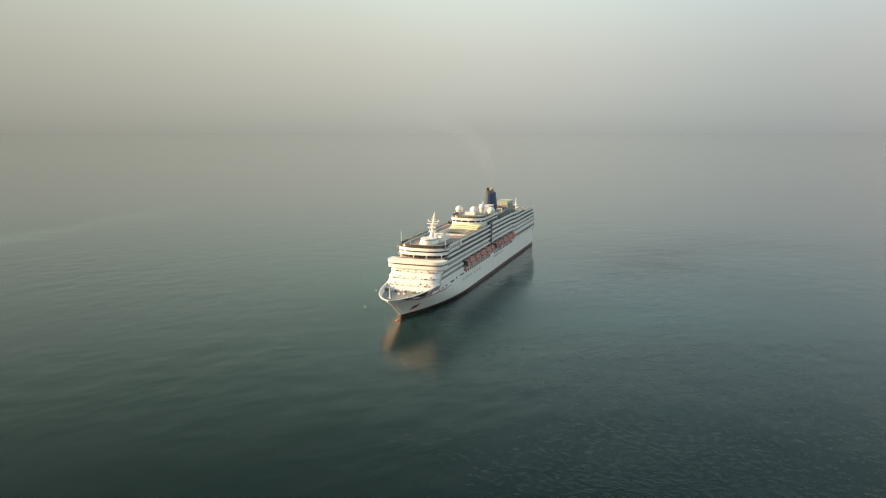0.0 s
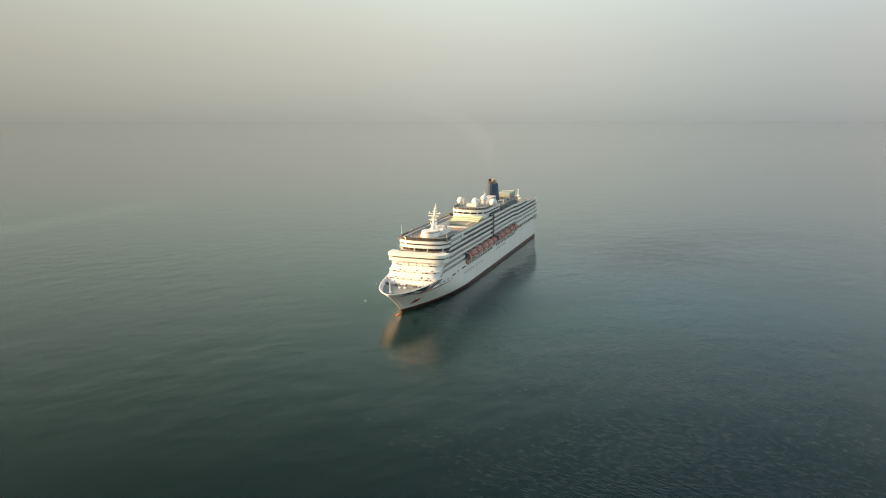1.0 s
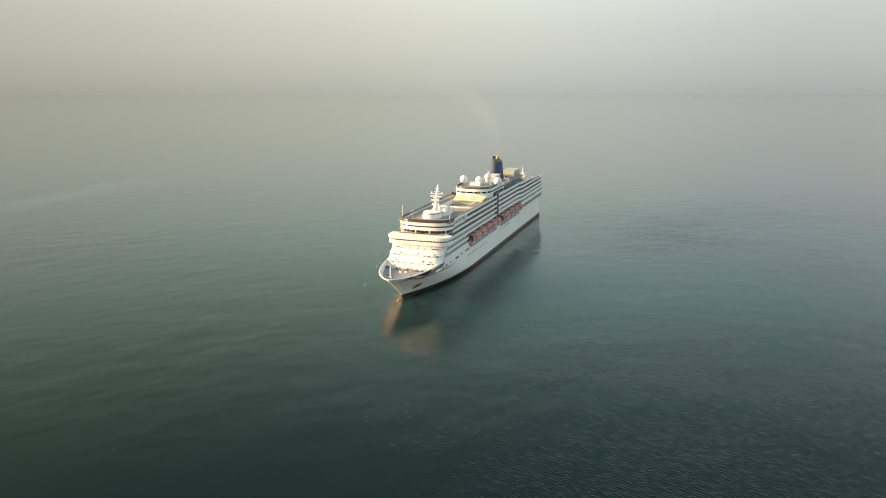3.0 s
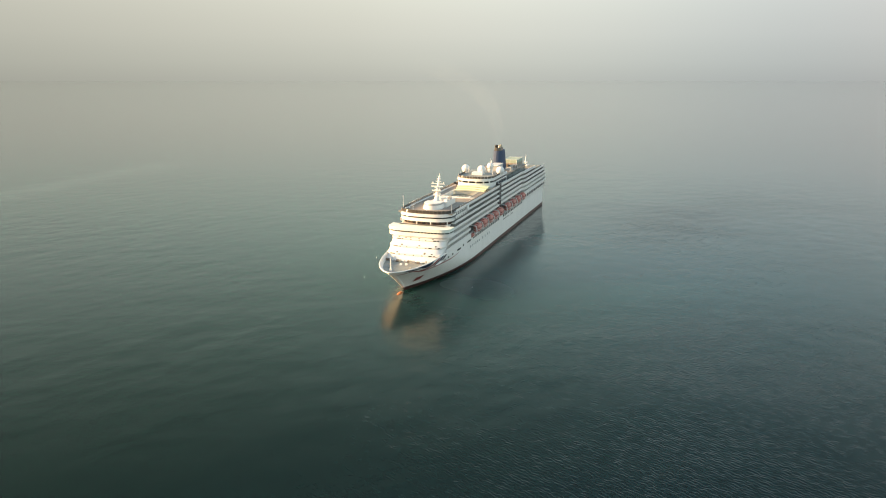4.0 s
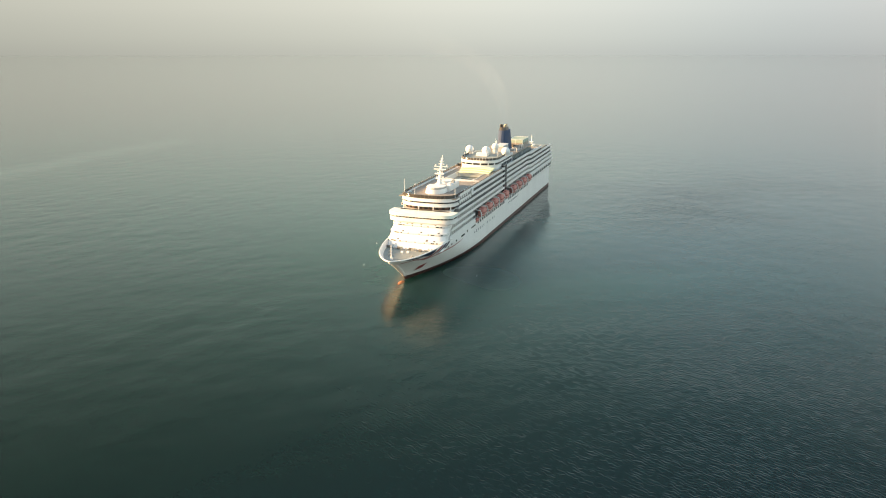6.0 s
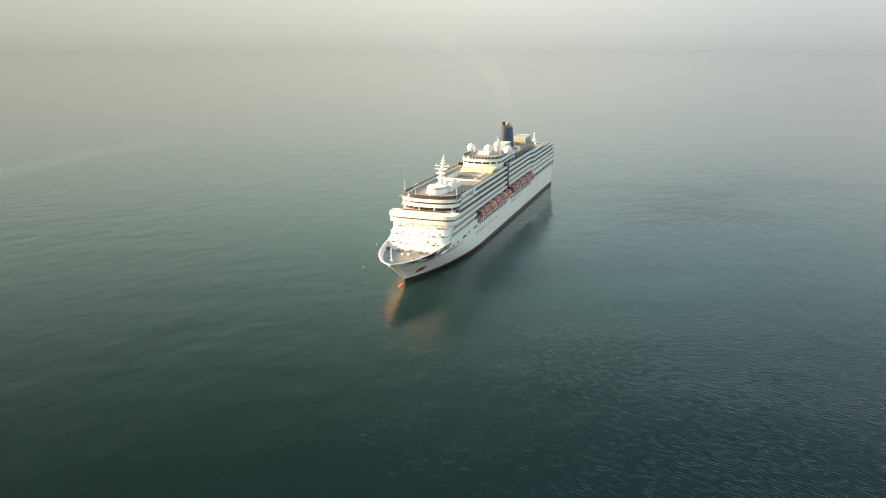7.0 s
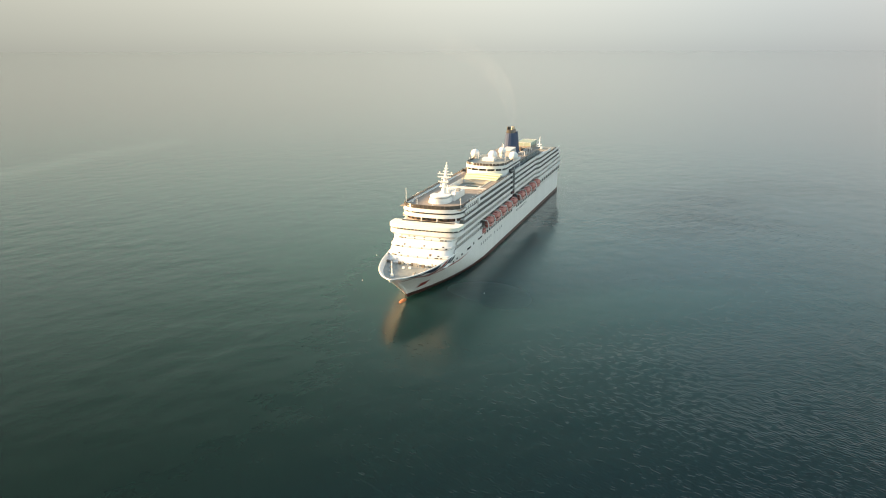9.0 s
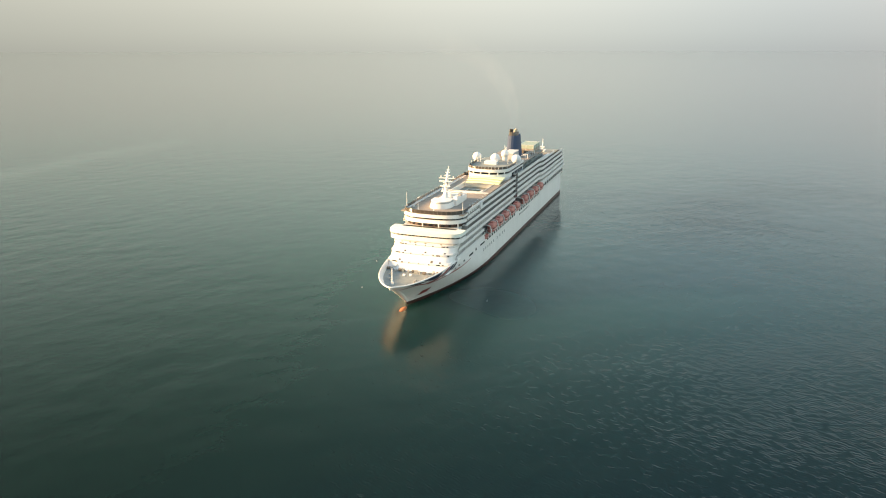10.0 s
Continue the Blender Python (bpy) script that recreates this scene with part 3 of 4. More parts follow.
# forward hull side between the foredeck and the first balconies
for sgn in (1, -1):
    bm = bmesh.new()
    rings = []
    for y in span_stations(36, 78):
        x = half_breadth(y, TOP) + 0.01
        rings.append([(sgn * (x - 0.5), y, TOP - 0.1), (sgn * x, y, TOP - 0.1), (sgn * x, y, 16.75), (sgn * (x - 0.5), y, 16.75)])
    loft(bm, rings)
    part("side_plating", bm, HULL_WHITE, hull)
    # dark lift shaft between the boat groups
    bm = bmesh.new()
    box(bm, sgn * CORE_X, sgn * (BEAM - 0.5), 139.2, 145.8, TOP, 37.4)
    shaft = part("lift_shaft", bm, GLASS, ship, "dark glazed lift shaft in the ship's side")
    for z in (20.1, 23.2, 26.4, 29.5, 32.6):
        bm = bmesh.new()
        box(bm, sgn * (BEAM - 0.5), sgn * (BEAM - 0.35), 139.2, 145.8, z, z + 0.25)
        part("transom", bm, STEEL, shaft)
    # higher side plating at the stern, with its windows
    bm = bmesh.new()
    rings = []
    for y in span_stations(206, STERN):
        x0, x1 = half_breadth(y, TOP) + 0.005, min(side_x(y), half_breadth(y, TOP) + 1.5)
        rings.append([(sgn * (x0 - 1.2), y, TOP - 0.2), (sgn * x0, y, TOP - 0.2), (sgn * x1, y, 20.2), (sgn * (x1 - 1.2), y, 20.2)])
    loft(bm, rings)
    aft = part("aft_side_plating", bm, HULL_WHITE, hull)
    for i in range(10):
        y = 210 + i * 7.2
        k = (17.9 - TOP) / (20.2 - TOP)
        x = half_breadth(y + 1.7, TOP) * (1 - k) + min(side_x(y), half_breadth(y, TOP) + 1.5) * k
        bm = bmesh.new()
        box(bm, sgn * (x - 0.4), sgn * (x + 0.35), y, y + 3.6, 16.9, 18.9)
        part("window", bm, GLASS, aft)

    bm = bmesh.new()
    box(bm, sgn * 15.9, sgn * 16.9, 68.2, 70.8, 32.9, 36.4)
    part("side_pod", bm, WHITE, ship, "white pod on the ship's side")

# transom wall above the hull, with the stern balconies
bm = bmesh.new()
box(bm, -15.4, 15.4, 278, STERN - 1.0, TOP, 20.2)
stern_house = part("stern_house", bm, WHITE, ship, "white terraced stern")
for i, (lev, end) in enumerate(zip(LEVELS[1:], ENDS[1:])):
    bm = bmesh.new()
    box(bm, -16.6, 16.6, min(243, end - 6), end - 0.15, lev - 0.35, lev)
    terrace = part("terrace", bm, GREYDECK, stern_house, "grey stern terrace deck")
    if lev < 32:
        bm = bmesh.new()
        box(bm, -16.6, 16.6, end - 0.15, end, lev - 0.35, lev + 0.7)
        part("parapet", bm, WHITE, terrace, "white parapet")

# ---- lifeboats and their davits ----
def lifeboat(y, sgn):
    ln, hw, z0, z1 = 8.5, 2.0, 17.4, 22.6
    e = new("lifeboat")
    e.location = (sgn * 17.6, y, z0)
    tagged(e, "white lifeboat with a faded red canopy, hung in davits", "lifeboat", "lifeboats along the side")

    def piece(name, bm_, mat, label=""):
        me = bpy.data.meshes.new(name)
        bmesh.ops.recalc_face_normals(bm_, faces=bm_.faces)
        bm_.to_mesh(me)
        bm_.free()
        me.materials.append(mat)
        ob = new(name, me)
        ob.parent = e
        tagged(ob, label=label)

    def rings_of(secs):
        rings_ = []
        for i in range(13):
            t = -1 + 2 * i / 12
            w = (1 - abs(t) ** 5) ** 0.6 * 0.9 + 0.1
            rings_.append([(p * hw * w, t * ln / 2, q) for p, q in secs(w, t)])
        return rings_

    bm_ = bmesh.new()
    loft(bm_, rings_of(lambda w, t: ((-0.25, 0.25 * (1 - w)), (0.25, 0.25 * (1 - w)), (0.8, 0.6), (1, 1.7), (-1, 1.7), (-0.8, 0.6))))
    piece("hull", bm_, ORANGE, "faded red glass-fibre hull")
    bm_ = bmesh.new()
    loft(bm_, rings_of(lambda w, t: ((-0.99, 1.704), (0.99, 1.704), (0.97, 3.4), (0.7, 3.7 + 0.9 * w), (-0.7, 3.7 + 0.9 * w), (-0.97, 3.4))))
    piece("canopy", bm_, ORANGE, "faded red rigid canopy")
    bm_ = bmesh.new()
    box(bm_, -0.8, 0.8, -1.5, 1.2, 4.3, 5.2)
    piece("conning_hood", bm_, ORANGE)
    bm_ = bmesh.new()
    loft(bm_, rings_of(lambda w, t: ((-1.03, 1.64), (1.03, 1.64), (1.03, 1.78), (-1.03, 1.78))))
    piece("fender_rail", bm_, WHITE, "pale rubbing band")
    for k in range(5):
        bm_ = bmesh.new()
        box(bm_, hw * 0.9 * sgn - 0.1, hw * 0.9 * sgn + 0.16, -3.6 + k * 1.6, -2.7 + k * 1.6, 2.3, 2.8)
        piece("window", bm_, GLASS)
    return e


BOATS = (86.0, 98.6, 111.2, 123.8, 136.0, 155.5, 169.5, 183.5, 197.5)
for y in BOATS:
    lifeboat(y, 1)
for y in BOATS:
    lifeboat(y, -1)
for sgn in (1, -1):
    for y in BOATS:
        for dy in (-5.1, 5.1):
            bm = bmesh.new()
            w = 0.17
            # a cranked arm: foot, leg, overhead horn
            prof = ((14.4, TOP), (15.6, TOP), (17.6, 16.2), (18.9, 17.6), (18.9, 19.6), (18.0, 21.6), (14.3, 22.1), (14.3, 21.75), (17.8, 21.2), (18.45, 19.5), (18.45, 18.0), (17.1, 16.9), (15.4, 16.4))
            loft(bm, [[(sgn * p, y + dy - w, q) for p, q in prof], [(sgn * p, y + dy + w, q) for p, q in prof]])
            part("davit", bm, WHITE, ship, "white cranked davit arm")
    # rail and posts of the promenade below the boats
    bm = bmesh.new()
    rings = [[(sgn * 15.9, y, TOP), (sgn * 16.1, y, TOP), (sgn * 16.1, y, 15.3), (sgn * 15.9, y, 15.3)] for y in (77.5, 140, 208)]
    loft(bm, rings)
    rail = part("promenade_bulwark", bm, WHITE, ship, "white promenade bulwark below the lifeboats")
    # dark panels paint the promenade openings' shade, two or three to a boat
    for i in range(29):
        y = 82.0 + i * 4.22
        if 138.5 < y < 147.0:
            continue
        bm = bmesh.new()
        box(bm, sgn * 15.85, sgn * 16.19, y, y + 2.3, 13.6, 15.15)
        part("promenade_opening_shade", bm, GLASS, rail, "dark panel painting the shade of a promenade opening")
    for i in range(38):
        bm = bmesh.new()
        y = 79 + i * 3.4
        box(bm, sgn * 15.7 - 0.22, sgn * 15.7 + 0.22, y - 0.22, y + 0.22, TOP, 18.3)
        part("stanchion", bm, WHITE, rail)
# rescue boat in its recess
rescue_boat = lifeboat(73.0, 1)
rescue_boat.scale = (0.55, 0.6, 0.45)
rescue_boat.location = (16.2, 80.5, 15.0)
tagged(rescue_boat, "small orange-red rescue boat on the promenade", "rescue boat", "rescue boats")

# ---- top deck ----
bm = bmesh.new()
box(bm, -15.6, 15.6, 44, WELL[2], 34.9, SUN)
box(bm, -15.6, WELL[0], WELL[2], WELL[3], 34.9, SUN)
box(bm, WELL[1], 15.6, WELL[2], WELL[3], 34.9, SUN)
box(bm, -15.6, 15.6, WELL[3], 249.5, 34.9, SUN)
sundeck = part("sun_deck", bm, TEAK, ship, "weathered brown teak top deck")
bm = bmesh.new()
box(bm, WELL[0], WELL[1], WELL[2], WELL[3], 31.2, 32.6)
well = part("pool_well_deck", bm, GREYDECK, sundeck, "sunken pool deck")
bm = bmesh.new()
box(bm, -4.5, 4.5, 101, 113, 32.6, 33.1)
rim = part("pool_surround", bm, WHITE, well, "white raised pool surround")
bm = bmesh.new()
box(bm, -3.8, 3.8, 101.7, 112.3, 33.1, 33.13)
part("pool", bm, POOL, rim, "small blue-green swimming pool")
for x0, x1, y0, y1 in ((WELL[0], WELL[0] + 0.15, WELL[2], WELL[3]), (WELL[1] - 0.15, WELL[1], WELL[2], WELL[3]), (WELL[0] + 0.15, WELL[1] - 0.15, WELL[2], WELL[2] + 0.15), (WELL[0] + 0.15, WELL[1] - 0.15, WELL[3] - 0.15, WELL[3])):
    bm = bmesh.new()
    box(bm, x0, x1, y0, y1, 32.6, SUN + 0.25)
    part("well_lining", bm, WHITE, well, "white lining round the sunken pool deck")
for sgn in (1, -1):
    bm = bmesh.new()
    rings = []
    for y in (60, 90, 120, 138.6):
        rings.append([(sgn * 15.2, y, SUN), (sgn * 15.35, y, SUN), (sgn * 15.35, y, 36.9), (sgn * 15.2, y, 36.9)])
    loft(bm, rings)
    part("side_screen", bm, BROWN, sundeck, "brown wooden screen along the deck edge")
    for i in range(26):
        bm = bmesh.new()
        box(bm, sgn * 15.27 - 0.09, sgn * 15.27 + 0.09, 60 + i * 3 - 0.06, 60 + i * 3 + 0.06, SUN, 37.05)
        part("screen_post", bm, WHITE, sundeck)
# white portal ahead of the pool
bm = bmesh.new()
loft(bm, [[(x, 91.6 + 1.5 * (x / 13) ** 2, SUN), (x, 92.6 + 1.5 * (x / 13) ** 2, SUN), (x, 92.6 + 1.5 * (x / 13) ** 2, z), (x, 91.6 + 1.5 * (x / 13) ** 2, z)]
          for x, z in ((-8, 35.7), (-4, 35.9), (0, 36.1), (4, 36.1), (9, 36.0), (13, 35.8))])
part("pool_bulwark", bm, WHITE, sundeck, "white curved bulwark ahead of the pool")
# stepped cream roof over the after end of the pool
for k, (y0, y1, z, half) in enumerate(((117.5, 122.5, 35.9, 9.6), (120.5, 125.5, 36.7, 9.9), (123.5, 129.5, 37.5, 10.2))):
    bm = bmesh.new()
    rings = []
    for i in range(13):
        x = 2.2 - half + 2 * half * i / 12
        zz = z + 0.45 * (1 - ((x - 2.2) / half) ** 2)
        rings.append([(x, y0, zz - 0.5), (x, y1, zz - 0.5), (x, y1, zz), (x, y0, zz)])
    loft(bm, rings)
    part("roof_panel", bm, CREAM, sundeck, "cream sliding pool-roof panel")

# ---- mast house and mast ----
bm = bmesh.new()
loft(bm, [outline(5.5, 51.4, 5.6, 61, SUN, n=2), outline(5.0, 51.9, 5.6, 61, 37.6, n=2)])
mh = part("mast_house", bm, WHITE, ship, "white rounded house at the foot of the mast")
bm = bmesh.new()
loft(bm, [outline(4.75, 52.35, 5.3, 61, 37.6, n=2), outline(4.6, 52.6, 5.3, 61, 38.4, n=2)])
part("window_band", bm, PARTITION, mh, "blue-grey band of windows")
bm = bmesh.new()
loft(bm, [outline(5.0, 52.2, 5.4, 61.4, 38.4, n=2), outline(4.9, 52.3, 5.4, 61.4, 38.8, n=2)])
part("roof", bm, WHITE, mh)
bm = bmesh.new()
box(bm, -3.5, 6.5, 61, 77, SUN, 38.4)
part("machinery_house", bm, WHITE, mh)
for x, y, s in ((5.2, 64, 1.0), (2.5, 67, 1.3), (5.0, 71, 0.9), (-1, 72, 1.0), (4.0, 75, 0.7)):
    bm = bmesh.new()
    box(bm, x - s, x + s, y - s, y + s, 38.4, 38.4 + 1.2 * s)
    part("vent_box", bm, STEEL if s < 1 else WHITE, mh)
bm = bmesh.new()
loft(bm, [[(r * math.cos(q * math.pi / 5), y + r * math.sin(q * math.pi / 5), z) for q in range(10)]
          for r, y, z in ((1.7, 63.0, 38.3), (1.2, 64.0, 41.5), (0.9, 65.5, 46), (0.6, 67, 50.3), (0.28, 67.8, 52.2), (0.12, 68, 53.6))])
mast = part("mast", bm, WHITE, ship, "white raked radar mast with yards and platforms")
for z, w, y, d in ((41.6, 2.2, 63.9, 1.3), (43.7, 1.8, 64.6, 1.1), (45.6, 1.7, 65.0, 0.9), (47.7, 4.0, 65.8, 0.3), (49.0, 1.5, 66.3, 0.5), (50.4, 1.1, 66.8, 0.4), (51.6, 0.7, 67.4, 0.3)):
    bm = bmesh.new()
    box(bm, -w, w, y - d, y + d, z, z + 0.3)
    plat = part("platform", bm, WHITE, mast)
    if w > 1.7:
        for sx in (-1, 1):
            bm = bmesh.new()
            box(bm, sx * w * 0.8 - 0.25, sx * w * 0.8 + 0.25, y - 0.25, y + 0.25, z + 0.3, z + 1.2)
            part("lamp_box", bm, WHITE, plat)
for z, w, y in ((46.4, 3.4, 64.0), (44.2, 2.6, 62.9)):
    bm = bmesh.new()
    box(bm, -w, w, y - 0.25, y + 0.25, z, z + 0.5)
    tube(bm, ((0, y, z - 0.6), (0, y, z + 0.1)), 0.3, 8)
    part("radar_scanner", bm, WHITE, mast, "white radar bar")

# ---- middle house with its domes ----
MID = ((12.2, 127.0, 34.9, 39.0, WHITE), (11.8, 127.8, 39.0, 40.3, GLASS), (12.4, 126.6, 40.3, 41.9, WHITE))
mid = None
for half, yf, z0, z1, mat in MID:
    bm = bmesh.new()
    tier(bm, half, yf, 11.5, 168, z0, z1)
    bmesh.ops.translate(bm, verts=bm.verts, vec=(1.0, 0, 0))
    if mid is None:
        mid = part("middle_house", bm, mat, ship, "white rounded house behind the pool with dark windows")
    else:
        part("window_band" if mat is GLASS else "white_band", bm, mat, mid)
bm = bmesh.new()
tier(bm, 12.0, 127.4, 11.2, 167.5, 41.9, 42.0)
bmesh.ops.translate(bm, verts=bm.verts, vec=(1.0, 0, 0))
part("roof_deck", bm, GREYDECK, mid, "grey-brown roof deck")
bm = bmesh.new()
wall_ring(bm, 12.1, 127.2, 11.3, 150, 41.9, 43.3, 0.1)
bmesh.ops.translate(bm, verts=bm.verts, vec=(1.0, 0, 0))
midscreen = part("wind_screen", bm, SCREEN, mid, "smoked glass rail")
for i in range(13):
    x = -10.4 + 22.8 * i / 12
    y = front_y(x - 1.0, 12.1, 127.1, 11.3)
    bm = bmesh.new()
    box(bm, x - 0.06, x + 0.06, y - 0.06, y + 0.06, 41.9, 43.4)
    part("screen_post", bm, WHITE, midscreen)
for x in (-9.6, -6.2, -1.5, 3.5, 8.2, 11.4):
    y = front_y(x - 1.0, 12.4, 126.7, 11.5)
    bm = bmesh.new()
    box(bm, x - 0.22, x + 0.22, y, y + 1.4, 39.0, 40.3)
    part("pillar", bm, WHITE, mid)
# dark panels put on the walls for the shade in their openings
for sx in (-11.2, 13.2):
    for y0, y1, z0, z1 in ((141, 146.5, 36.1, 38.3), (147.4, 153, 36.1, 38.3), (154, 159.5, 36.1, 38.3), (160.5, 166, 36.1, 38.3), (168.2, 172, 36.4, 38.2)):
        bm = bmesh.new()
        box(bm, sx - 0.1, sx + 0.1, y0, y1, z0, z1)
        part("recess_panel", bm, GLASS, mid, "dark panel painting the shade of an opening in the middle house")
bm = bmesh.new()
box(bm, -4.4, 2.8, 143.5, 148, 41.9, 43.8)
part("equipment_house", bm, WHITE, mid)
bm = bmesh.new()
loft(bm, [[(x0, y0, z), (x1, y0, z), (x1, 178, z), (x0, 178, z)] for x0, x1, y0, z in ((1.2, 8.2, 163.0, 41.9), (2.0, 7.4, 165.0, 45.6))])
funnel_house = part("funnel_house", bm, PARTITION, mid, "pale grey tapered housing ahead of the funnel")
bm = bmesh.new()
box(bm, 1.7, 7.7, 164.6, 178.3, 45.6, 46.1)
part("roof", bm, WHITE, funnel_house)
bm = bmesh.new()
tube(bm, ((2.6, 166.5, 46.1), (2.6, 166.5, 49.2)), 0.45, 8, 0.25)
part("vent_post", bm, WHITE, funnel_house)
for x, y, z, r in ((-12.0, 154.0, 44.5, 2.75), (0.3, 150.5, 44.7, 2.85), (3.6, 160.0, 46.0, 2.35), (12.6, 153.0, 44.3, 2.85)):
    bm = bmesh.new()
    ball(bm, (x, y, z), r)
    dome = part("radome", bm, WHITE, ship, "white satellite dome", smooth=True)
    bm = bmesh.new()
    tube(bm, ((x, y, 41.9), (x, y, z - r * 0.8)), r * 0.75, 14)
    part("pedestal", bm, WHITE, dome)
for x, y, z in ((-8.6, 150, 46.0), (8.8, 148, 45.5), (0.5, 171, 50.0), (-11, 140, 44.5)):
    bm = bmesh.new()
    tube(bm, ((x, y, 41.9), (x, y, 43), (x, y, z)), 0.22, 6, 0.06)
    part("whip_aerial", bm, WHITE, mid)

# ---- funnel ----
def funnel_ring(y0, y1, half, z, n=20):
    cy, hy = (y0 + y1) / 2, (y1 - y0) / 2
    pts = []
    for q in range(n):
        a_ = 2 * math.pi * q / n
        c, s = math.cos(a_), math.sin(a_)
        pts.append((half * math.copysign(abs(c) ** 0.75, c), cy + hy * math.copysign(abs(s) ** 0.75, s), z))
    return pts


bm = bmesh.new()
loft(bm, [funnel_ring(183.5, 204.5, 4.2, 36.5), funnel_ring(183.5, 203.5, 4.1, 42), funnel_ring(185, 202, 3.7, 48), funnel_ring(186.2, 200.5, 3.3, 53.4)])
bmesh.ops.translate(bm, verts=bm.verts, vec=(0.7, 0, 0))
funnel = part("funnel", bm, BLUE, ship, "tall blue raked funnel casing", smooth=False)
bm = bmesh.new()
loft(bm, [funnel_ring(186.6, 198, 2.8, 53.4), funnel_ring(187, 197, 2.5, 55.6)])
bmesh.ops.translate(bm, verts=bm.verts, vec=(0.7, 0, 0))
part("funnel_cap", bm, SCREEN, funnel, "sooty dark funnel top")
for x, y, z in ((-0.7, 189, 57.2), (2.1, 189, 57.0), (-0.7, 192.5, 56.8), (2.1, 192.5, 57.0), (0.7, 195.5, 56.4)):
    bm = bmesh.new()
    tube(bm, ((x, y, 55.0), (x, y, z - 0.6), (x, y + 0.3, z)), 0.8, 10)
    part("exhaust_pipe", bm, BRASS if x > 0 else BLACK, funnel, "weathered gold-brown exhaust pipe" if x > 0 else "")

# ---- after deckhouse, sports court, stern mast ----
bm = bmesh.new()
box(bm, -12.6, 12.6, 168, 226, SUN - 0.05, 39.2)
adh = part("after_deckhouse", bm, SMOKED, ship, "low deckhouse glazed with dark grey-green glass")
bm = bmesh.new()
box(bm, -13.0, 13.0, 167.8, 226.4, 39.2, 39.7)
part("roof", bm, TEAK, adh, "weathered brown roof deck")
for i in range(16):
    bm = bmesh.new()
    y = 170 + i * 3.6
    box(bm, 12.55, 12.75, y, y + 0.3, SUN, 39.2)
    part("mullion", bm, STEEL, adh)
CX0, CX1, CY0, CY1, CZ0, CZ1 = -0.6, 9.4, 211.0, 229.0, 39.7, 44.3
bm = bmesh.new()
box(bm, CX0, CX1, CY0, CY1, CZ0 - 0.4, CZ0)
court = part("sports_court", bm, GREYDECK, ship, "netted sports court behind the funnel")
for x in (CX0, (CX0 + CX1) / 2, CX1):
    for y in (CY0, (2 * CY0 + CY1) / 3, (CY0 + 2 * CY1) / 3, CY1):
        if x in (CX0, CX1) or y in (CY0, CY1):
            bm = bmesh.new()
            tube(bm, ((x, y, CZ0), (x, y, CZ1)), 0.12, 6)
            part("court_post", bm, WHITE, court)
for (x0, y0), (x1, y1) in (((CX0, CY0), (CX1, CY0)), ((CX1, CY0), (CX1, CY1)), ((CX1, CY1), (CX0, CY1)), ((CX0, CY1), (CX0, CY0))):
    bm = bmesh.new()
    loft(bm, [[(x, y, CZ0), (x + 0.06, y + 0.06, CZ0), (x + 0.06, y + 0.06, CZ1 - 0.1), (x, y, CZ1 - 0.1)] for x, y in ((x0, y0), (x1, y1))])
    part("net", bm, NET, court, "pale green net wall")
    bm = bmesh.new()
    loft(bm, [[(x + d, y + d, CZ0) , (x + 0.2 + d, y + 0.2 + d, CZ0), (x + 0.2 + d, y + 0.2 + d, CZ0 + 2.3), (x + d, y + d, CZ0 + 2.3)] for d in (-0.1,) for x, y in ((x0, y0), (x1, y1))])
    part("kick_board", bm, TEAK, court, "weathered brown boarding")
    bm = bmesh.new()
    tube(bm, ((x0, y0, CZ1), (x1, y1, CZ1)), 0.11, 5)
    part("top_rail", bm, WHITE, court)
bm = bmesh.new()
box(bm, CX0 + 0.1, CX1 - 0.1, CY0 + 0.1, CY1 - 0.1, CZ1 - 0.08, CZ1 - 0.03)
part("net_roof", bm, NET, court, "pale green net stretched over the court")
for i in range(6):
    bm = bmesh.new()
    x, y = 11.6, 181 + i * 4.6
    box(bm, x - 0.18, x + 0.18, y - 0.18, y + 0.18, 39.7, 42.0)
    box(bm, x - 3.0, x + 0.18, y - 0.14, y + 0.14, 42.0, 42.3)
    part("shade_frame", bm, WHITE, adh, "white shade frame")
for x, y, w, d, h in ((6.2, 205.5, 1.6, 1.4, 1.5), (9.0, 207.0, 1.0, 1.2, 1.1), (3.0, 207.5, 1.2, 1.0, 1.8), (10.6, 204.0, 0.7, 1.6, 1.0)):
    bm = bmesh.new()
    box(bm, x - w, x + w, y - d, y + d, 39.7, 39.7 + h)
    box(bm, x - w - 0.1, x + w + 0.1, y - d - 0.1, y + d + 0.1, 39.7 + h, 39.85 + h)
    part("deck_locker", bm, BROWN, adh, "brown deck locker")
bm = bmesh.new()
tube(bm, ((8, 246, SUN), (8, 246, 38), (8, 247, 44)), 0.7, 8, 0.12)
box(bm, 6.6, 9.4, 245.4, 246.6, 38.2, 38.8)
box(bm, 6.0, 10.0, 243, 249, SUN, 36.6)
part("stern_mast", bm, WHITE, ship, "short white stern mast")
for sgn in (1, -1):
    bm = bmesh.new()
    for y in range(228, 246, 4):
        tube(bm, ((sgn * 15.4, y, SUN), (sgn * 15.4, y, 36.6)), 0.1, 5)
    part("deck_rail", bm, WHITE, ship)
# ---- foredeck gear ----
def deck_thing(name, mat, fn, label=""):
    bm_ = bmesh.new()
    fn(bm_)
    return part(name, bm_, mat, ship, label)


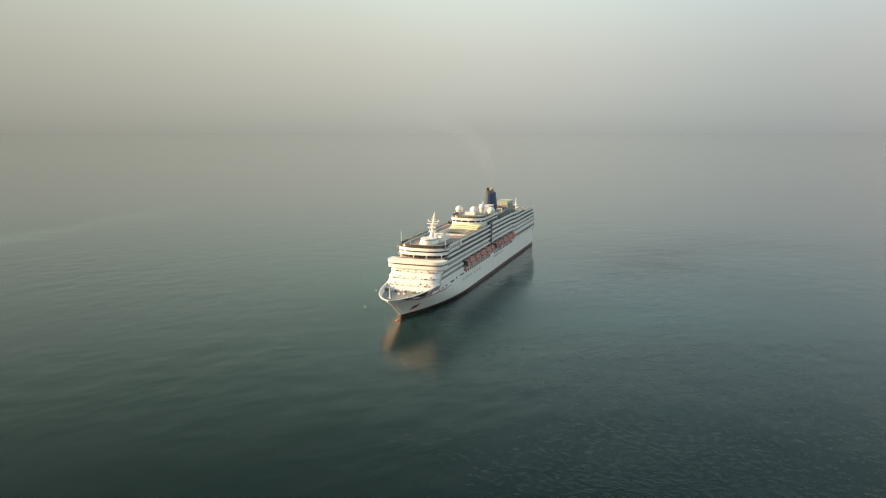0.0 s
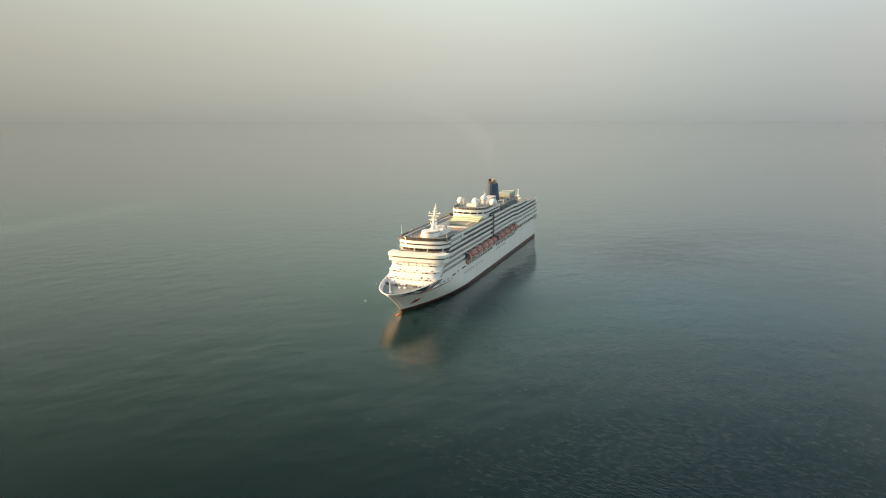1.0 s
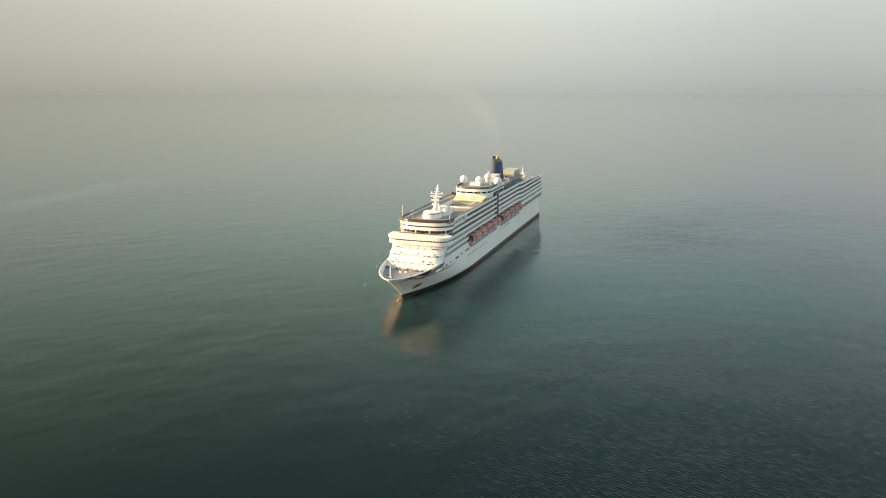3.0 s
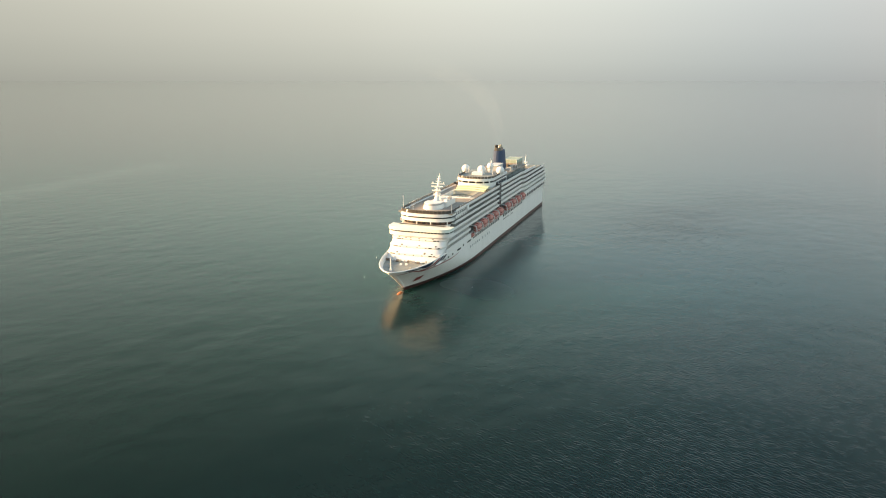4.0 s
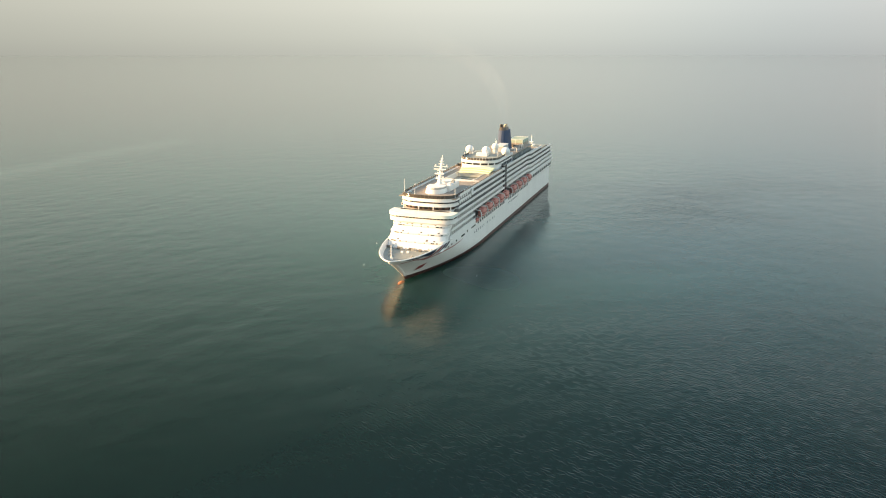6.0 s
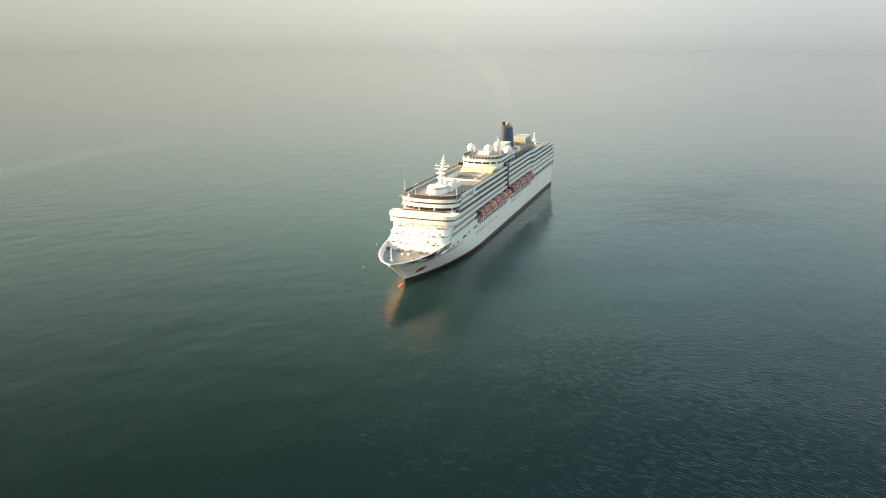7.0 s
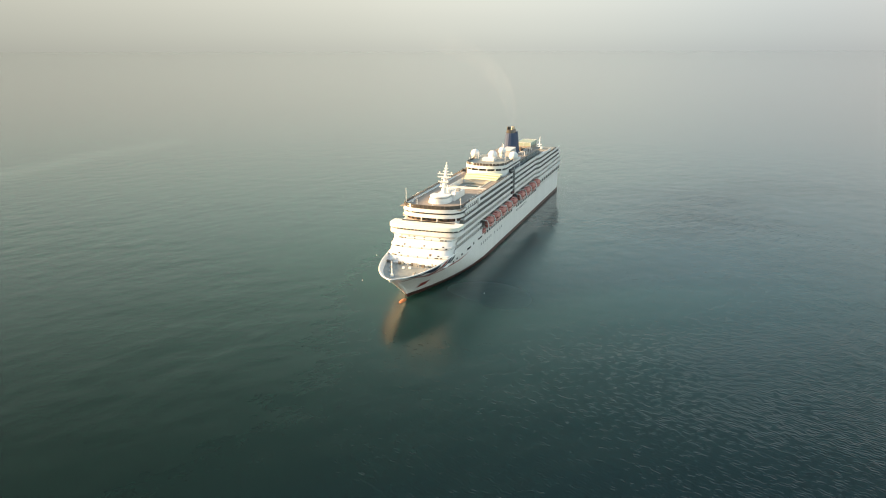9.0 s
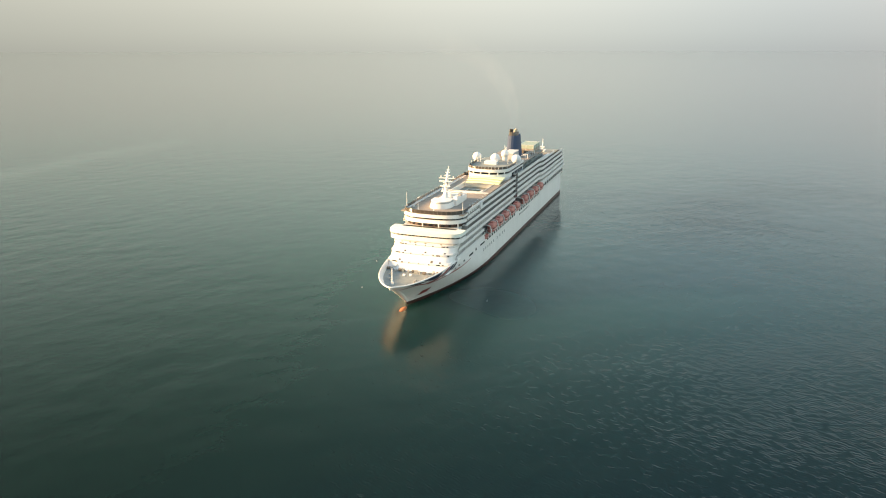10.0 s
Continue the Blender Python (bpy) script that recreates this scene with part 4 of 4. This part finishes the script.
for x, y in ((-2.2, 15.0), (0.6, 15.8)):
    deck_thing("windlass", WHITE, lambda b: (tube(b, ((x - 0.55, y, FOREDECK + 0.6), (x + 0.55, y, FOREDECK + 0.6)), 0.36, 10), box(b, x - 0.5, x + 0.5, y - 0.5, y + 0.5, FOREDECK, FOREDECK + 0.6)), "white windlass drum")
deck_thing("bow_mast", WHITE, lambda b: (tube(b, ((-2.6, 3.0, FOREDECK), (-2.6, 3.0, FOREDECK + 2), (-2.6, 3.0, FOREDECK + 7.0)), 0.4, 8, 0.2), box(b, -3.2, -2.0, 2.5, 3.5, FOREDECK, FOREDECK + 1.2)), "white bow light mast")
for x, y in ((-8.5, 14), (-11.5, 22), (8.5, 14), (11.0, 20.0), (-6.0, 8.0), (5.5, 8.5)):
    deck_thing("bollard", STEEL, lambda b: (tube(b, ((x, y, FOREDECK), (x, y, FOREDECK + 0.9)), 0.45, 10), tube(b, ((x, y + 1.4, FOREDECK), (x, y + 1.4, FOREDECK + 0.9)), 0.45, 10), box(b, x - 0.6, x + 0.6, y - 0.6, y + 2.0, FOREDECK, FOREDECK + 0.12)), "grey twin mooring bollard")
for x, y in ((-12.8, 27.0), (10.8, 26.2), (12.4, 29.0), (-10.5, 24.0)):
    deck_thing("mooring_winch", RUST if x < -12 else WHITE, lambda b: (tube(b, ((x - 1.1, y, FOREDECK + 1.1), (x + 1.1, y, FOREDECK + 1.1)), 1.0, 12), box(b, x - 1.3, x + 1.3, y - 0.5, y + 0.9, FOREDECK, FOREDECK + 0.9)), "mooring winch with rope drum")

# lockers, reels and vents along the foot of the white front
rng = random.Random(5)
for i in range(13):
    x = -12.6 + 2.05 * i + rng.uniform(-0.5, 0.5)
    y = front_y(x, FRONT_HALF, HOUSE_Y0, FRONT_DEPTH) - rng.uniform(1.0, 2.2)
    w, h = rng.uniform(0.4, 0.9), rng.uniform(0.5, 1.3)
    if i % 3 == 0:
        deck_thing("rope_reel", BROWN, lambda b: (tube(b, ((x - w, y, FOREDECK + 0.75), (x + w, y, FOREDECK + 0.75)), 0.6, 10), box(b, x - w, x + w, y - 0.12, y + 0.12, FOREDECK, FOREDECK + 0.75)), "brown mooring rope reel")
    elif i % 3 == 1:
        deck_thing("deck_locker", (GREYDECK, STEEL)[i % 2], lambda b: (box(b, x - w, x + w, y - 0.45, y + 0.45, FOREDECK, FOREDECK + h), box(b, x - w - 0.08, x + w + 0.08, y - 0.52, y + 0.52, FOREDECK + h, FOREDECK + h + 0.1)), "low steel deck locker")
    else:
        deck_thing("vent_cowl", STEEL, lambda b: (tube(b, ((x, y, FOREDECK), (x, y, FOREDECK + h)), 0.3, 8), tube(b, ((x, y, FOREDECK + h), (x, y - 0.6, FOREDECK + h + 0.35)), 0.4, 8, 0.5)), "pale mushroom vent")

# ---- sun loungers on the top deck ----
def sun_lounger():
    e_ = new("sun_lounger")
    tagged(e_, "pale slatted sun lounger on the brown top deck", "sun lounger", "sun loungers on the top deck")

    def piece(name, m, *boxes):
        bm_ = bmesh.new()
        for v in boxes:
            box(bm_, *v)
        me = bpy.data.meshes.new(name)
        bm_.to_mesh(me)
        bm_.free()
        me.materials.append(m)
        ob = new(name, me)
        ob.parent = e_
        return ob

    piece("seat", PALE, *[(-0.33, 0.33, -0.6 + 0.2 * k, -0.45 + 0.2 * k, 0.32, 0.37) for k in range(6)])
    back = piece("backrest", PALE, *[(-0.33, 0.33, 0.05 + 0.16 * k, 0.17 + 0.16 * k, 0.0, 0.05) for k in range(4)])
    back.location, back.rotation_euler = (0, 0.6, 0.34), (radians(40), 0, 0)
    for x in (-0.3, 0.3):
        piece("side_rail", BROWN, (x - 0.03, x + 0.03, -0.65, 0.65, 0.27, 0.32))
        for y in (-0.5, 0.5):
            piece("leg", BROWN, (x - 0.03, x + 0.03, y - 0.03, y + 0.03, 0.0, 0.27))
    return e_


lounger = sun_lounger()
lounger.location = (-12.2, 51.5, SUN)
for k in range(1, 9):
    x = -12.2 + 3.05 * k
    copy_thing(lounger, pose(x, front_y(x, UP_HALF - 0.4, 41.4, 9.5) + 1.6, SUN, 0, 0, 180))
for k in range(7):
    copy_thing(lounger, pose(13.6, 63.0 + 4.2 * k, SUN, 0, 0, 90))
    copy_thing(lounger, pose(-13.6, 62.0 + 4.2 * k, SUN, 0, 0, -90))

# ---- buoy ----
bm = bmesh.new()
ball(bm, (0, 0, 0.12), 0.26, 14)
tube(bm, ((0, 0, 0.4), (0, 0, 0.8)), 0.07, 8)
buoy = part("buoy", bm, WHITE, None, smooth=True)
buoy.location = (31.8, 30.0, 0)
tagged(buoy, "small white buoy afloat beside the ship", "buoy", "buoys round the ship")
for x, y in ((-41.0, 69.0), (-29.6, 28.2)):
    copy_thing(buoy, pose(x, y, 0)).scale = (0.6, 0.6, 0.8)

# ---- faint exhaust drifting from the funnel ----
def smoke_material():
    """Thin haze in soft wisps, thinning out with height."""
    m = bpy.data.materials.new("faint_exhaust_haze")
    m.use_nodes = True
    nt = m.node_tree
    nt.nodes.clear()
    out, mix = nt.nodes.new("ShaderNodeOutputMaterial"), nt.nodes.new("ShaderNodeMixShader")
    clear, veil = nt.nodes.new("ShaderNodeBsdfTransparent"), nt.nodes.new("ShaderNodeBsdfDiffuse")
    veil.inputs[0].default_value = (0.80, 0.90, 0.98, 1)
    co, n = nt.nodes.new("ShaderNodeTexCoord"), nt.nodes.new("ShaderNodeTexNoise")
    n.inputs["Scale"].default_value, n.inputs["Detail"].default_value = 0.06, 4
    sep, thin, wisps = nt.nodes.new("ShaderNodeSeparateXYZ"), nt.nodes.new("ShaderNodeMapRange"), nt.nodes.new("ShaderNodeMapRange")
    for k, v in enumerate((56.0, 112.0, 0.024, 0.003)):
        thin.inputs[k + 1].default_value = v
    for k, v in enumerate((0.34, 0.66, 0.2, 1.0)):
        wisps.inputs[k + 1].default_value = v
    amount = nt.nodes.new("ShaderNodeMath")
    amount.operation = "MULTIPLY"
    for a_, b_ in ((co.outputs["Object"], n.inputs["Vector"]), (co.outputs["Object"], sep.inputs[0]), (sep.outputs[2], thin.inputs[0]), (n.outputs[0], wisps.inputs[0]),
                   (thin.outputs[0], amount.inputs[0]), (wisps.outputs[0], amount.inputs[1]), (amount.outputs[0], mix.inputs[0]),
                   (clear.outputs[0], mix.inputs[1]), (veil.outputs[0], mix.inputs[2]), (mix.outputs[0], out.inputs[0])):
        nt.links.new(a_, b_)
    return m


SMOKE = smoke_material()
path = [(0.7, 191, 56), (0.0, 194, 64), (-3, 199, 73), (-11, 208, 84), (-26, 222, 95), (-50, 242, 105), (-84, 268, 114)]
bm = bmesh.new()
rings = []
for i, (x, y, z) in enumerate(path):
    r = 1.0 + 1.5 * i
    rings.append([(x + r * math.cos(q * math.pi / 8), y + r * 0.6 * math.cos(q * math.pi / 8 + 0.6), z + r * math.sin(q * math.pi / 8)) for q in range(16)])
loft(bm, rings, cap=False)
smoke = part("exhaust_plume", bm, SMOKE, None, smooth=True)
tagged(smoke, "faint pale exhaust drifting from the funnel", "smoke", kind="stuff")
